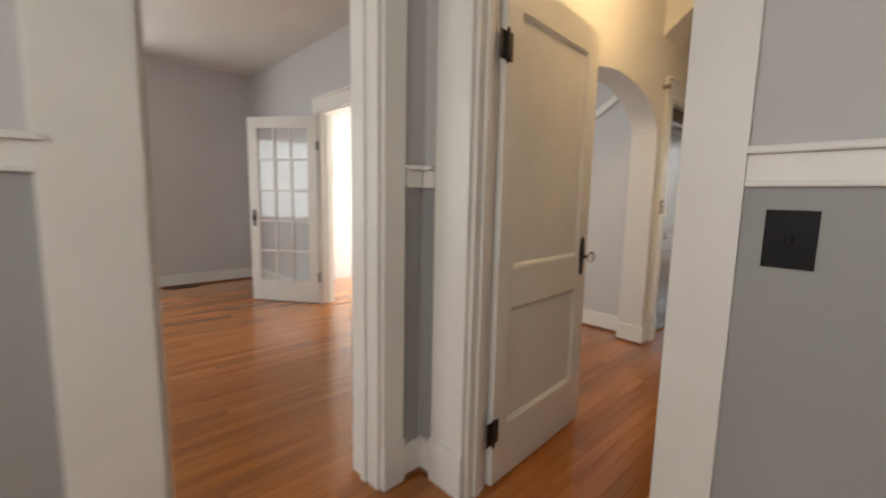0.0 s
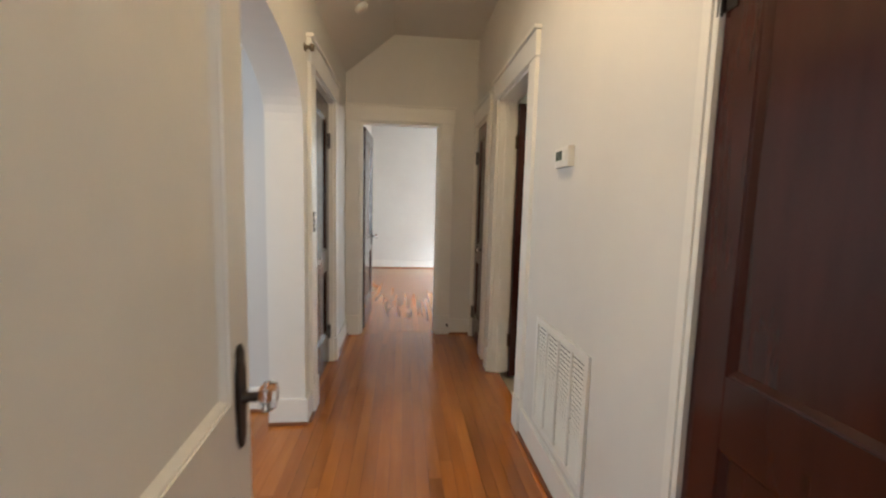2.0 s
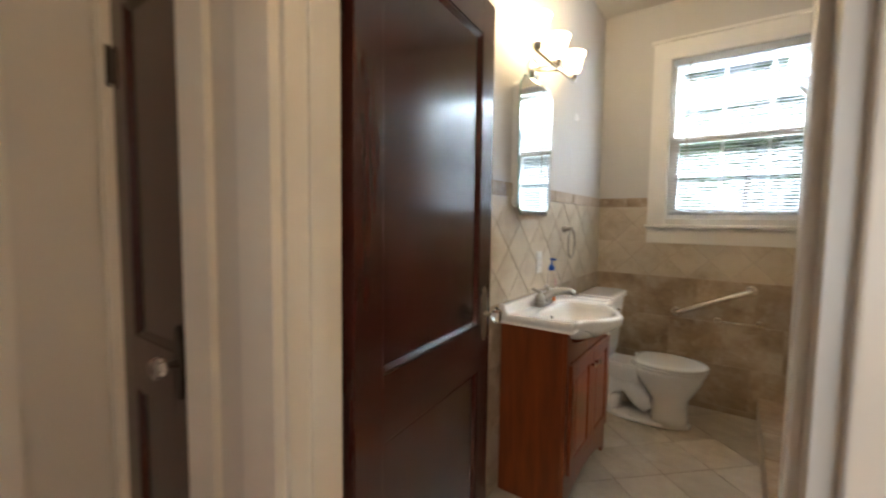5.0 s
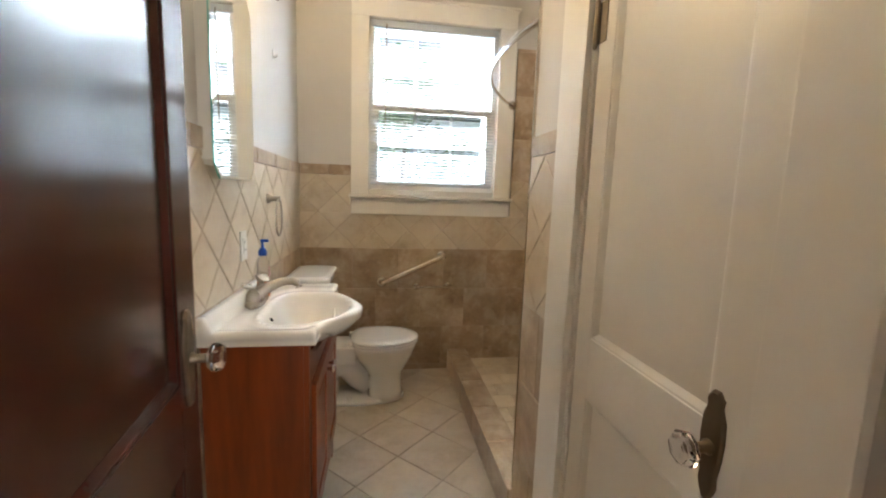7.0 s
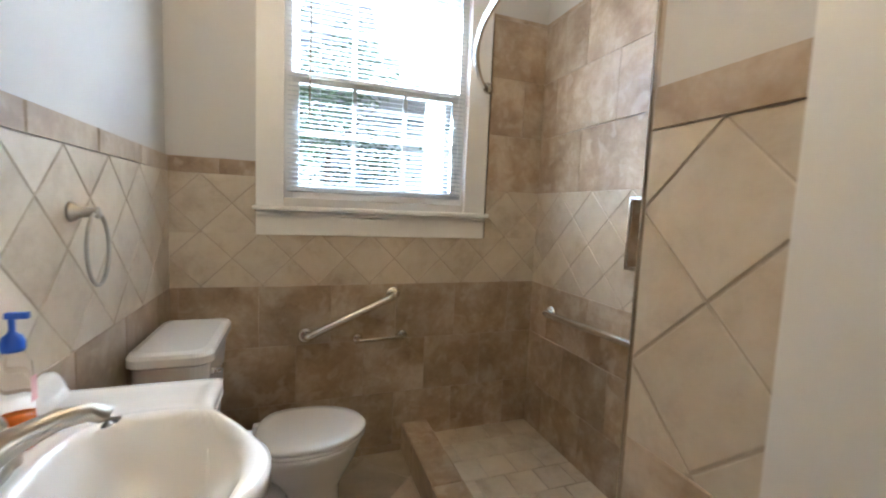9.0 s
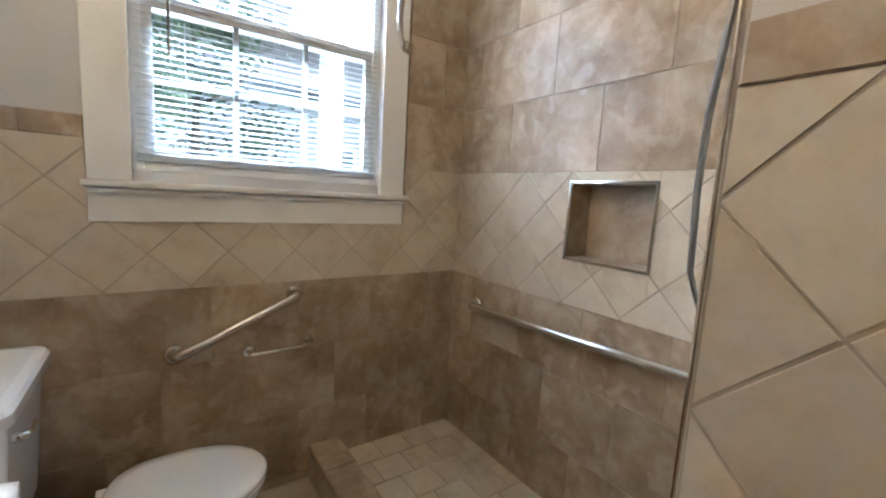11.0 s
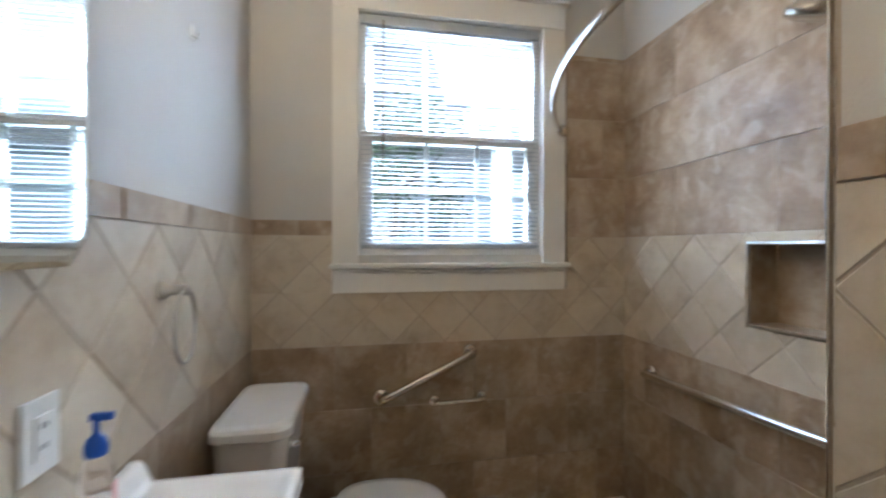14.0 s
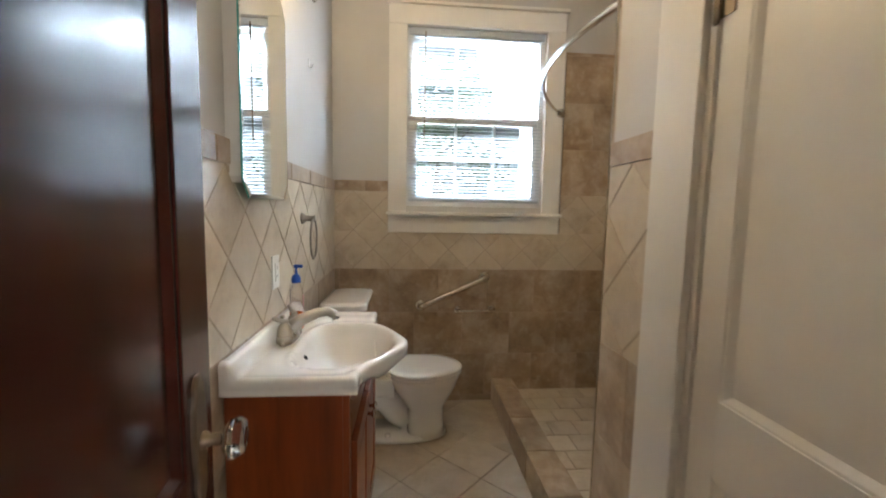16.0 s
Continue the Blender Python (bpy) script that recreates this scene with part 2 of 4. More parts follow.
def tube(points, radii, seg=12, bm=None):
    """A round tube along a line of points."""
    bm = bm or bmesh.new(); pts = [Vector(p) for p in points]; rings = []
    if not isinstance(radii, (list, tuple)):
        radii = [radii] * len(pts)
    up = Vector((0.31, 0.17, 0.93))
    for i, p in enumerate(pts):
        d = (pts[min(i + 1, len(pts) - 1)] - pts[max(i - 1, 0)]).normalized()
        a = d.cross(up)
        if a.length < .05:
            a = d.cross(Vector((1, 0, 0)))
        a.normalize(); b = d.cross(a)
        rings.append([bm.verts.new(p + radii[i] * (math.cos(2 * math.pi * k / seg) * a + math.sin(2 * math.pi * k / seg) * b)) for k in range(seg)])
    for a, b in zip(rings, rings[1:]):
        for k in range(seg):
            bm.faces.new((a[k], a[(k + 1) % seg], b[(k + 1) % seg], b[k]))
    bm.faces.new(rings[0][::-1]); bm.faces.new(rings[-1]); return bm


def loft(rings, cap=True):
    bm = bmesh.new(); rs = [[bm.verts.new(p) for p in r] for r in rings]; n = len(rs[0])
    for a, b in zip(rs, rs[1:]):
        for i in range(n):
            bm.faces.new((a[i], a[(i + 1) % n], b[(i + 1) % n], b[i]))
    if cap:
        bm.faces.new(rs[0][::-1]); bm.faces.new(rs[-1])
    bmesh.ops.recalc_face_normals(bm, faces=bm.faces)
    return bm


def wall(name, axis, c0, c1, a0, a1, z0, z1, holes, material, label):
    """A wall across c0..c1, running a0..a1, with holes (a, a, z, z)."""
    bm = bmesh.new()
    def put(p0, p1, q0, q1):
        if p1 - p0 > 1e-4 and q1 - q0 > 1e-4:
            box(bm, *((c0, c1, p0, p1) if axis == 'x' else (p0, p1, c0, c1)), q0, q1)
    at = a0
    for h0, h1, k0, k1 in sorted(holes):
        put(at, h0, z0, z1); put(h0, h1, z0, k0); put(h0, h1, k1, z1); at = h1
    put(at, a1, z0, z1)
    return struct(name, bm, material, label, "wall")


def along(axis, c0, c1, a0, a1, z0, z1, bevel=0.0):
    return B(c0, c1, a0, a1, z0, z1, bevel) if axis == 'x' else B(a0, a1, c0, c1, z0, z1, bevel)


def casing(axis, face, out, a0, a1, top, w=.115, t=.022, head=.13, ws=None, lo=None, hi=None, plinth=.19, base=0.0):
    """Door or opening trim on a wall face; out: +1 or -1, the way it faces."""
    o = thing("door_casing", "white painted wooden door casing with flat header", "trim", kind="structure")
    lo = w if lo is None else lo; hi = w if hi is None else hi
    for s0, s1 in ((a0 - lo, a0), (a1, a1 + hi)):
        if s1 - s0 < .01:
            continue
        part("side_board", along(axis, face, face + out * t, s0, s1, base + plinth, top, .003), M_TRIM, o)
        if plinth:
            part("plinth_block", along(axis, face, face + out * (t + .008), s0 - .004, s1 + .004, base, base + plinth, .004), M_TRIM, o)
    part("header_board", along(axis, face, face + out * (t + .004), a0 - lo - .01, a1 + hi + .01, top, top + head, .004), M_TRIM, o)
    part("header_cap", along(axis, face, face + out * (t + .02), a0 - lo - .02, a1 + hi + .02, top + head, top + head + .02, .005), M_TRIM, o)
    return o


def jamb(axis, c0, c1, a0, a1, top, foot=0):
    """The lining of a doorway with its stops."""
    o = thing("door_jamb", "white painted door jamb lining the opening", "trim", kind="structure"); t = .018; mid = (c0 + c1) / 2
    for s0, s1, d in ((a0, a0 + t, 1), (a1 - t, a1, -1)):
        part("jamb_board", along(axis, c0 - .002, c1 + .002, s0, s1, foot, top), M_TRIM, o)
        e = s1 if d > 0 else s0
        part("door_stop", along(axis, mid - .017, mid + .017, e, e + d * .011, foot, top - t, .002), M_TRIM, o)
    part("head_jamb", along(axis, c0 - .002, c1 + .002, a0 + t, a1 - t, top - t, top), M_TRIM, o)
    return o


def baseboard(axis, face, out, a0, a1, h=.15, t=.018, base=0.0):
    o = thing("baseboard", "white painted baseboard with stained shoe moulding", "trim", kind="structure")
    part("board", along(axis, face, face + out * t, a0, a1, base, base + h, .003), M_TRIM, o)
    part("shoe_moulding", along(axis, face + out * t, face + out * (t + .014), a0, a1, base, base + .018, .004), M_SHOE, o)
    return o


M_SHOE = mat("stained_shoe_moulding", (.20, .07, .025), .35, scale=6)


def knob_set(parent, x, z, t, metal, style="glass"):
    for s in (-1, 1):
        y = s * (t / 2)
        half = [(.006, .098), (.016, .085), (.014, .072), (.022, .05), (.024, .015), (.021, -.02), (.016, -.05), (.018, -.066), (.014, -.08), (.005, -.096)]
        ring = [(x + a, c) for a, c in half] + [(x - a, c) for a, c in half[::-1]]
        p = part("knob_plate", loft([[(a, y, z + c) for a, c in ring], [(a, y + s * .004, z + c) for a, c in ring], [(x + (a - x) * .86, y + s * .007, z + c * .95) for a, c in ring]]), metal, parent, "long shaped aged metal escutcheon plate")
        m = Matrix.Translation((x, y, z)) @ Matrix.Rotation(-s * math.pi / 2, 4, 'X')
        part("knob_shank", lathe([(.013, 0), (.013, .012), (.009, .016), (.009, .035)], 14, m), metal, parent, smooth=True)
        if style == "glass":
            part("glass_knob", lathe([(.010, .034), (.017, .036), (.029, .046), (.030, .054), (.024, .064), (.016, .066)], 8, m), M_KNOB, parent, "faceted clear glass knob")


def door(label, w, h, m, paint, metal, t=.036, mid=.92, kz=None, hinge=True, knob=True, hinge_side=1, base=.012, st=.1):
    """A two-panel door; x from the hinge along the leaf, y the thickness."""
    o = thing("door", label, "door", m); sink, slope = .013, .018
    part("door_core", B(.002, w - .002, -t / 2 + sink, t / 2 - sink, base, h), paint, o)
    for x0 in (0, w - st):
        part("stile", B(x0, x0 + st, -t / 2, t / 2, base, h, .0025), paint, o)
    for z0, z1 in ((base, .255), (mid - .165, mid), (h - .125, h)):
        part("rail", B(st, w - st, -t / 2, t / 2, z0, z1, .0015), paint, o)
    for z0, z1 in ((.255, mid - .165), (mid, h - .125)):
        for s in (-1, 1):
            rect = [[(a, s * d, c) for a, c in ((st + k, z0 + k), (w - st - k, z0 + k), (w - st - k, z1 - k), (st + k, z1 - k))] for k, d in ((0, t / 2 - .003), (slope * .3, t / 2 - .004), (slope, t / 2 - sink + .0005))]
            part("panel_moulding", loft(rect, cap=False), paint, o)
    if hinge:
        for z in (.25, h - .27):
            g = part("hinge", B(-.004, .004, hinge_side * (t / 2 - .002), hinge_side * (t / 2 + .012), z - .05, z + .05, .001), metal, o, "metal butt hinge")
            y = hinge_side * (t / 2 + .008)
            part("hinge_pin", lathe([(.004, -.062), (.007, -.056), (.007, .056), (.004, .062)], 10, Matrix.Translation((-.005, y, z))), metal, g, smooth=True)
            part("hinge_leaf", B(-.045, .035, hinge_side * (t / 2), hinge_side * (t / 2 + .003), z - .05, z + .05), metal, g)
    if knob:
        knob_set(o, w - .06, kz or mid - .02, t, metal)
    return o


def clip(poly, u0, u1, v0, v1):
    for ax, lim, sg in ((0, u0, 1), (0, u1, -1), (1, v0, 1), (1, v1, -1)):
        outp = []
        for i, p in enumerate(poly):
            q = poly[(i + 1) % len(poly)]; a, b = sg * (p[ax] - lim), sg * (q[ax] - lim)
            if a >= 0:
                outp.append(p)
            if a * b < 0:
                k = a / (a - b); outp.append((p[0] + k * (q[0] - p[0]), p[1] + k * (q[1] - p[1])))
        poly = outp
        if len(poly) < 3:
            return []
    return poly


def tiles(parent, org, U, V, N, rects, polys, material, th=.005, name="tile", edge=.002):
    """Lays tile polygons (u, v) on a plane, cut to the rectangles."""
    org, U, V, N = Vector(org), Vector(U), Vector(V), Vector(N)
    for poly in polys:
        for r in rects:
            c = clip(poly, *r)
            if not c:
                continue
            area2 = abs(sum(c[i][0] * c[(i + 1) % len(c)][1] - c[(i + 1) % len(c)][0] * c[i][1] for i in range(len(c))))
            if area2 < 4e-4:
                continue
            cu, cv = sum(p[0] for p in c) / len(c), sum(p[1] for p in c) / len(c)
            bm = bmesh.new(); mid = org + cu * U + cv * V
            rings = []
            for k, d in ((1, 0), (1, th - edge), (0, th)):
                ring = []
                for p in c:
                    du, dv = p[0] - cu, p[1] - cv; L = math.hypot(du, dv); f = 1 if k else max(.2, 1 - edge * 1.4 / max(L, .004))
                    ring.append(bm.verts.new(du * f * U + dv * f * V + d * N))
                rings.append(ring)
            n = len(c)
            for a, b in zip(rings, rings[1:]):
                for i in range(n):
                    bm.faces.new((a[i], a[(i + 1) % n], b[(i + 1) % n], b[i]))
            bm.faces.new(rings[-1])
            bmesh.ops.recalc_face_normals(bm, faces=bm.faces)
            o = part(name, bm, material, parent); o.location = mid
    return parent


def diamonds(u0, u1, v0, v1, d, pu, pv, gap=.006):
    h = d / 2 - gap * .707; res = []
    for j in range(int((v0 - pv) / (d / 2)) - 2, int((v1 - pv) / (d / 2)) + 3):
        for i in range(int((u0 - pu) / d) - 2, int((u1 - pu) / d) + 3):
            cu, cv = pu + i * d + (j % 2) * d / 2, pv + j * d / 2
            res.append([(cu - h, cv), (cu, cv - h), (cu + h, cv), (cu, cv + h)])
    return res


def bond(u0, u1, v0, v1, w, h, shift=.5, gap=.003, pu=0.0):
    res = []; j = 0; v = v0
    while v < v1 - .01:
        u = u0 - w + pu - (j % 2) * shift * w
        while u < u1:
            res.append([(u + gap / 2, v + gap / 2), (u + w - gap / 2, v + gap / 2), (u + w - gap / 2, v + h - gap / 2), (u + gap / 2, v + h - gap / 2)]); u += w
        v += h; j += 1
    return res


# ---- entry room, hall, living room, bedroom: walls ----
HN, HS, HE = 1.28, .05, 5.20
wall("wall_entry_east", 'x', 1.12, 1.22, -1.2, 1.30, 0, 2.82, [(.33, 1.03, 0, 2.05)], M_GREY, "pale grey wall with a doorway")
wall("wall_entry_north", 'y', 1.30, 1.42, -1.5, 1.22, 0, 2.82, [(.175, .905, 0, 2.05)], M_GREY, "pale grey wall with a cased opening")
wall("wall_entry_west", 'x', -1.62, -1.5, -1.3, 1.42, 0, 2.82, [], M_GREY, "pale grey wall")
wall("wall_entry_south", 'y', -1.3, -1.2, -1.5, 1.22, 0, 2.82, [], M_GREY, "pale grey wall")
wall("wall_hall_south", 'y', -.07, HS, 1.22, 5.32, 0, 2.82, [(1.34, 2.12, 0, 2.05), (3.48, 4.24, 0, 2.05), (4.62, 5.12, 0, 2.02)], M_WALL, "warm white hall wall with three doorways")
wall("wall_hall_east", 'x', HE, 5.32, HS, 1.40, 0, 2.82, [(.395, 1.155, 0, 2.04)], M_WALL, "warm white hall wall with bedroom doorway")
# north wall with an arch
AX, AW, AS, AT = 2.80, .735, 1.70, 2.05
bm = bmesh.new()
box(bm, 1.22, AX - AW, HN, 1.48, 0, 2.82); box(bm, AX + AW, 3.77, HN, 1.48, 0, 2.82); box(bm, 3.77, 4.50, HN, 1.48, 2.04, 2.82); box(bm, 4.50, 5.32, HN, 1.48, 0, 2.82)
NA = 28; ring = [(AX - AW * math.cos(math.pi * i / NA), AS + (AT - AS) * math.sin(math.pi * i / NA)) for i in range(NA + 1)]
for (x0, z0), (x1, z1) in zip(ring, ring[1:]):
    v = [bm.verts.new(p) for p in ((x0, HN, z0), (x1, HN, z1), (x1, HN, 2.82), (x0, HN, 2.82), (x0, 1.48, z0), (x1, 1.48, z1), (x1, 1.48, 2.82), (x0, 1.48, 2.82))]
    for f in ((0, 1, 2, 3), (5, 4, 7, 6), (1, 0, 4, 5)):
        bm.faces.new([v[i] for i in f])
struct("wall_hall_north", bm, M_WALL, "warm white hall wall with plastered archway", "wall")
struct("ceiling_hall", B(1.12, 5.32, -.07, 1.48, 2.82, 2.92), M_CEIL, "matt white hall ceiling", "ceiling")
struct("ceiling_entry", B(-1.62, 1.12, -1.3, 1.42, 2.82, 2.92), M_CEIL, "matt white entry ceiling", "ceiling")
bm = bmesh.new()
v = [bm.verts.new((x, y, z)) for x in (3.50, HE) for y, z in ((HN, 2.46), (HN, 2.82), (.84, 2.82))]
for f in ((0, 1, 2), (3, 5, 4), (0, 2, 5, 3), (0, 3, 4, 1), (1, 4, 5, 2)):
    bm.faces.new([v[i] for i in f])
struct("ceiling_slope", bm, M_CEIL, "sloped plaster soffit under the stair", "ceiling")
# stair lobby behind the arch
wall("wall_lobby_east", 'x', 3.70, 3.80, 1.48, 3.3, 0, 2.9, [], M_GREY, "pale grey lobby wall")
# the openings in these two walls are unseen, added to let light in
wall("wall_lobby_west", 'x', 2.10, 2.20, 1.48, 3.2, 0, 2.9, [(1.75, 3.0, 0, 2.1)], M_GREY, "pale grey lobby wall")
wall("wall_lobby_north", 'y', 3.2, 3.3, 2.20, 3.70, 0, 2.9, [(2.3, 3.05, .6, 2.15)], M_GREY, "pale grey lobby wall")
bm = bmesh.new()
v = [bm.verts.new((x, y, z)) for x in (3.672, 3.70) for y, z in ((1.48, 2.21), (1.48, 2.275), (3.2, 1.155), (3.2, 1.09))]
for f in ((0, 1, 2, 3), (7, 6, 5, 4), (0, 3, 7, 4), (1, 5, 6, 2), (0, 4, 5, 1), (2, 6, 7, 3)):
    bm.faces.new([v[i] for i in f])
struct("trim_stair_skirt", bm, M_TRIM, "white sloped stair skirt board on wall", "trim")
struct("ceiling_lobby", B(1.99, 3.80, 1.48, 3.3, 2.9, 3.0), M_CEIL, "matt white lobby ceiling", "ceiling")
# living room
LN, LE = 6.10, 2.12
wall("wall_living_north", 'y', LN, LN + .15, -3.0, LE, 0, 2.78, [(-1.1, .74, .68, 2.34)], M_GREY, "pale grey living room wall with a window")
wall("wall_living_east", 'x', LE, LE + .13, 3.2, LN + .15, 0, 2.78, [(3.22, 4.16, 0, 2.06)], M_GREY, "pale grey wall with french door opening")
# unseen opening, added to pass living room light to the lobby
wall("wall_living_east_near", 'x', 1.99, 2.10, 1.48, 3.2, 0, 2.78, [(1.75, 3.0, 0, 2.1)], M_GREY, "pale grey living room wall")
wall("wall_living_west", 'x', -3.12, -3.0, 1.42, LN + .15, 0, 2.78, [(2.8, 4.8, .7, 2.3)], M_GREY, "pale grey living room wall with a window")
wall("wall_living_south", 'y', 1.42, 1.48, -3.0, 2.0, 0, 2.78, [(.175, .905, 0, 2.05)], M_GREY, "pale grey living room wall")
struct("ceiling_living", B(-3.12, 2.25, 1.42, LN + .15, 2.78, 2.88), M_CEIL, "matt white living room ceiling", "ceiling")
# sunroom past the french doors
wall("wall_sunroom_east", 'x', 4.3, 4.42, 3.3, 5.4, 0, 2.6, [(3.4, 5.2, .1, 2.15)], M_WALL, "white sunroom wall with a large window")
wall("wall_sunroom_north", 'y', 5.3, 5.4, 2.25, 4.3, 0, 2.6, [], M_WALL, "white sunroom wall")
wall("wall_sunroom_south", 'y', 3.3, 3.36, 2.25, 4.3, 0, 2.6, [], M_WALL, "white sunroom wall")
struct("ceiling_sunroom", B(2.25, 4.42, 3.3, 5.4, 2.6, 2.7), M_CEIL, "matt white sunroom ceiling", "ceiling")
# bedroom
BX, BN = 9.5, 1.38
wall("wall_bedroom_east", 'x', BX, BX + .12, -2.0, BN + .1, 0, 2.78, [(-1.35, -.22, .65, 2.45)], M_WALL, "warm white bedroom wall with a window")
wall("wall_bedroom_north", 'y', BN, BN + .1, 5.32, BX, 0, 2.78, [], M_WALL, "warm white bedroom wall")
wall("wall_bedroom_south", 'y', -2.1, -2.0, 5.32, BX, 0, 2.78, [(6.5, 8.3, .7, 2.2)], M_WALL, "warm white bedroom wall with a window")
wall("wall_bedroom_west", 'x', 5.22, 5.32, -2.0, -.07, 0, 2.78, [], M_WALL, "warm white bedroom wall")
struct("ceiling_bedroom", B(5.32, BX + .12, -2.1, BN + .1, 2.78, 2.88), M_CEIL, "matt white bedroom ceiling", "ceiling")

# ---- bathroom shell ----
XE, YB, XW, XP, FZ = 4.475, -2.93, 2.62, 3.37, -.045
WIN = (3.09, 4.00, 1.30, 2.44)
wall("wall_bath_east", 'x', XE, XE + .12, YB - .12, -.07, 0, 2.85, [], M_BATH, "white bathroom wall above tile")
wall("wall_bath_back", 'y', YB - .12, YB, XW - .12, XE, 0, 2.85, [WIN], M_BATH, "white bathroom wall with a window")
wall("wall_shower_west", 'x', XW - .12, XW, YB, -1.27, 0, 2.85, [(-2.205, -1.868, 1.06, 1.352)], M_BATH, "shower wall with a recessed niche")
wall("wall_shower_north", 'y', -1.39, -1.27, XW, XP, 0, 2.85, [], M_BATH, "shower end wall")
wall("wall_bath_partition", 'x', 3.25, XP, -1.27, -.07, FZ - .006, 2.85, [(-1.01, -.42, FZ - .006, 2.02)], M_BATH, "white partition wall with a closet door")
struct("ceiling_bath", B(2.5, 4.6, YB - .12, -.07, 2.85, 2.95), M_CEIL, "matt white bathroom ceiling", "ceiling")

# ---- trims and jambs ----
casing('x', 1.12, -1, .33, 1.03, 2.05, w=.12, hi=.18)
casing('x', 1.22, 1, .33, 1.03, 2.05, w=.12, hi=.1)
jamb('x', 1.12, 1.22, .33, 1.03, 2.05)
casing('y', 1.30, -1, .175, .905, 2.05, lo=.2, hi=.1)
jamb('y', 1.30, 1.48, .175, .905, 2.05)
casing('y', 1.48, 1, .175, .905, 2.05)
casing('y', HS, 1, 3.48, 4.24, 2.05, w=.115); jamb('y', -.07, HS, 3.48, 4.24, 2.05)
casing('y', -.07, -1, 3.48, 4.24, 2.05, w=.10, lo=.08)
casing('y', HS, 1, 4.62, 5.12, 2.02, lo=.13, hi=.06, t=.018); jamb('y', -.07, HS, 4.62, 5.12, 2.02)
casing('y', HS, 1, 1.34, 2.12, 2.05, lo=.08, hi=.03, t=.008); jamb('y', -.07, HS, 1.34, 2.12, 2.05)
casing('x', HE, -1, .395, 1.155, 2.04, w=.125); jamb('x', HE, 5.32, .395, 1.155, 2.04)
casing('x', 5.32, 1, .395, 1.155, 2.04, w=.11)
casing('y', HN, -1, 3.77, 4.50, 2.04, lo=.13, hi=.12); jamb('y', HN, 1.48, 3.77, 4.50, 2.04)
casing('x', LE, -1, 3.22, 4.16, 2.06, w=.12); jamb('x', LE, LE + .13, 3.22, 4.16, 2.06)
casing('x', XP, 1, -1.01, -.42, 2.02, lo=.15, hi=.13, t=.02, base=FZ); jamb('x', 3.25, XP, -1.01, -.42, 2.02, FZ)
for a in (('y', HS, 1, 2.155, 3.36), ('y', HN, -1, 1.22, AX - AW), ('y', HN, -1, AX + AW, 3.64), ('x', AX + AW, -1, HN - .018, 1.48), ('y', HN, -1, 4.62, HE), ('x', HE, -1, HS, .27),
          ('x', 3.70, -1, 1.48, 3.2), ('y', LN, -1, -3.0, LE), ('x', LE, -1, 4.28, LN), ('x', 1.99, -1, 1.48, 1.75), ('x', BX, -1, -2.0, BN), ('y', BN, -1, 5.44, BX), ('x', 1.12, -1, -1.2, .21), ('x', 1.12, -1, 1.215, 1.30), ('y', 1.30, -1, 1.004, 1.10)):
    baseboard(*a)
for a in (('x', 1.12, -1, -1.2, .21), ('x', 1.12, -1, 1.222, 1.30), ('y', 1.30, -1, 1.012, 1.10), ('y', 1.30, -1, -1.5, -.005)):
    o = thing("chair_rail", "white moulded chair rail", "trim", kind="structure")
    part("rail_board", along(a[0], a[1], a[1] + a[2] * .016, a[3], a[4], 1.245, 1.305, .003), M_TRIM, o)
    part("rail_cap", along(a[0], a[1], a[1] + a[2] * .034, a[3], a[4], 1.305, 1.322, .006), M_TRIM, o)
    part("rail_bead", along(a[0], a[1], a[1] + a[2] * .022, a[3], a[4], 1.236, 1.248, .005), M_TRIM, o)
    struct("wainscot_panel", along(a[0], a[1], a[1] + a[2] * .004, a[3], a[4], .15, 1.238), M_RAIL, "grey painted lower wall", "wall")

# ---- doors ----
def turned(x, y, dx, dy):
    return pose(x, y, 0, 0, 0, math.degrees(math.atan2(dy, dx)))


door("white painted two-panel door standing open, dark hinges", .775, 2.02, turned(1.240, 1.010, .76, .04), M_TRIM, M_IRON, mid=.92, kz=.915, hinge_side=-1)
door("dark mahogany two-panel closet door, closed", .745, 2.03, turned(2.102, .02, -1, 0), M_DARK, M_IRON, hinge_side=-1)
door("dark mahogany bathroom door standing open", .745, 2.02, turned(4.222, -.09, .091, -.78), M_DARK, M_AGED, mid=.905, kz=.94, hinge_side=1, base=-.03)
door("dark mahogany closet door, closed", .462, 1.99, turned(5.102, .03, -1, 0), M_DARK, M_IRON, hinge_side=-1)
door("dark brown bedroom door standing open", .72, 2.01, turned(5.335, 1.128, .72, -.02), M_GREYDOOR, M_IRON, hinge_side=1)
fd = door("glossy dark front door, closed, brass deadbolt", .692, 2.01, turned(4.482, 1.33, -1, 0), M_GREYDOOR, M_IRON, hinge_side=1)
m = Matrix.Translation((.62, .018, 1.09)) @ Matrix.Rotation(-math.pi / 2, 4, 'X')
part("deadbolt", lathe([(.03, 0), (.03, .008), (.024, .012), (.018, .014), (.018, .03), (.012, .032)], 20, m), M_BRASS, fd, "polished brass deadbolt", True)
door("white painted closet door, closed, glass knob", .548, 1.99, turned(3.345, -.991, 0, 1), M_TRIM, M_AGED, mid=.91, kz=.872, hinge_side=-1, base=-.03, st=.075)


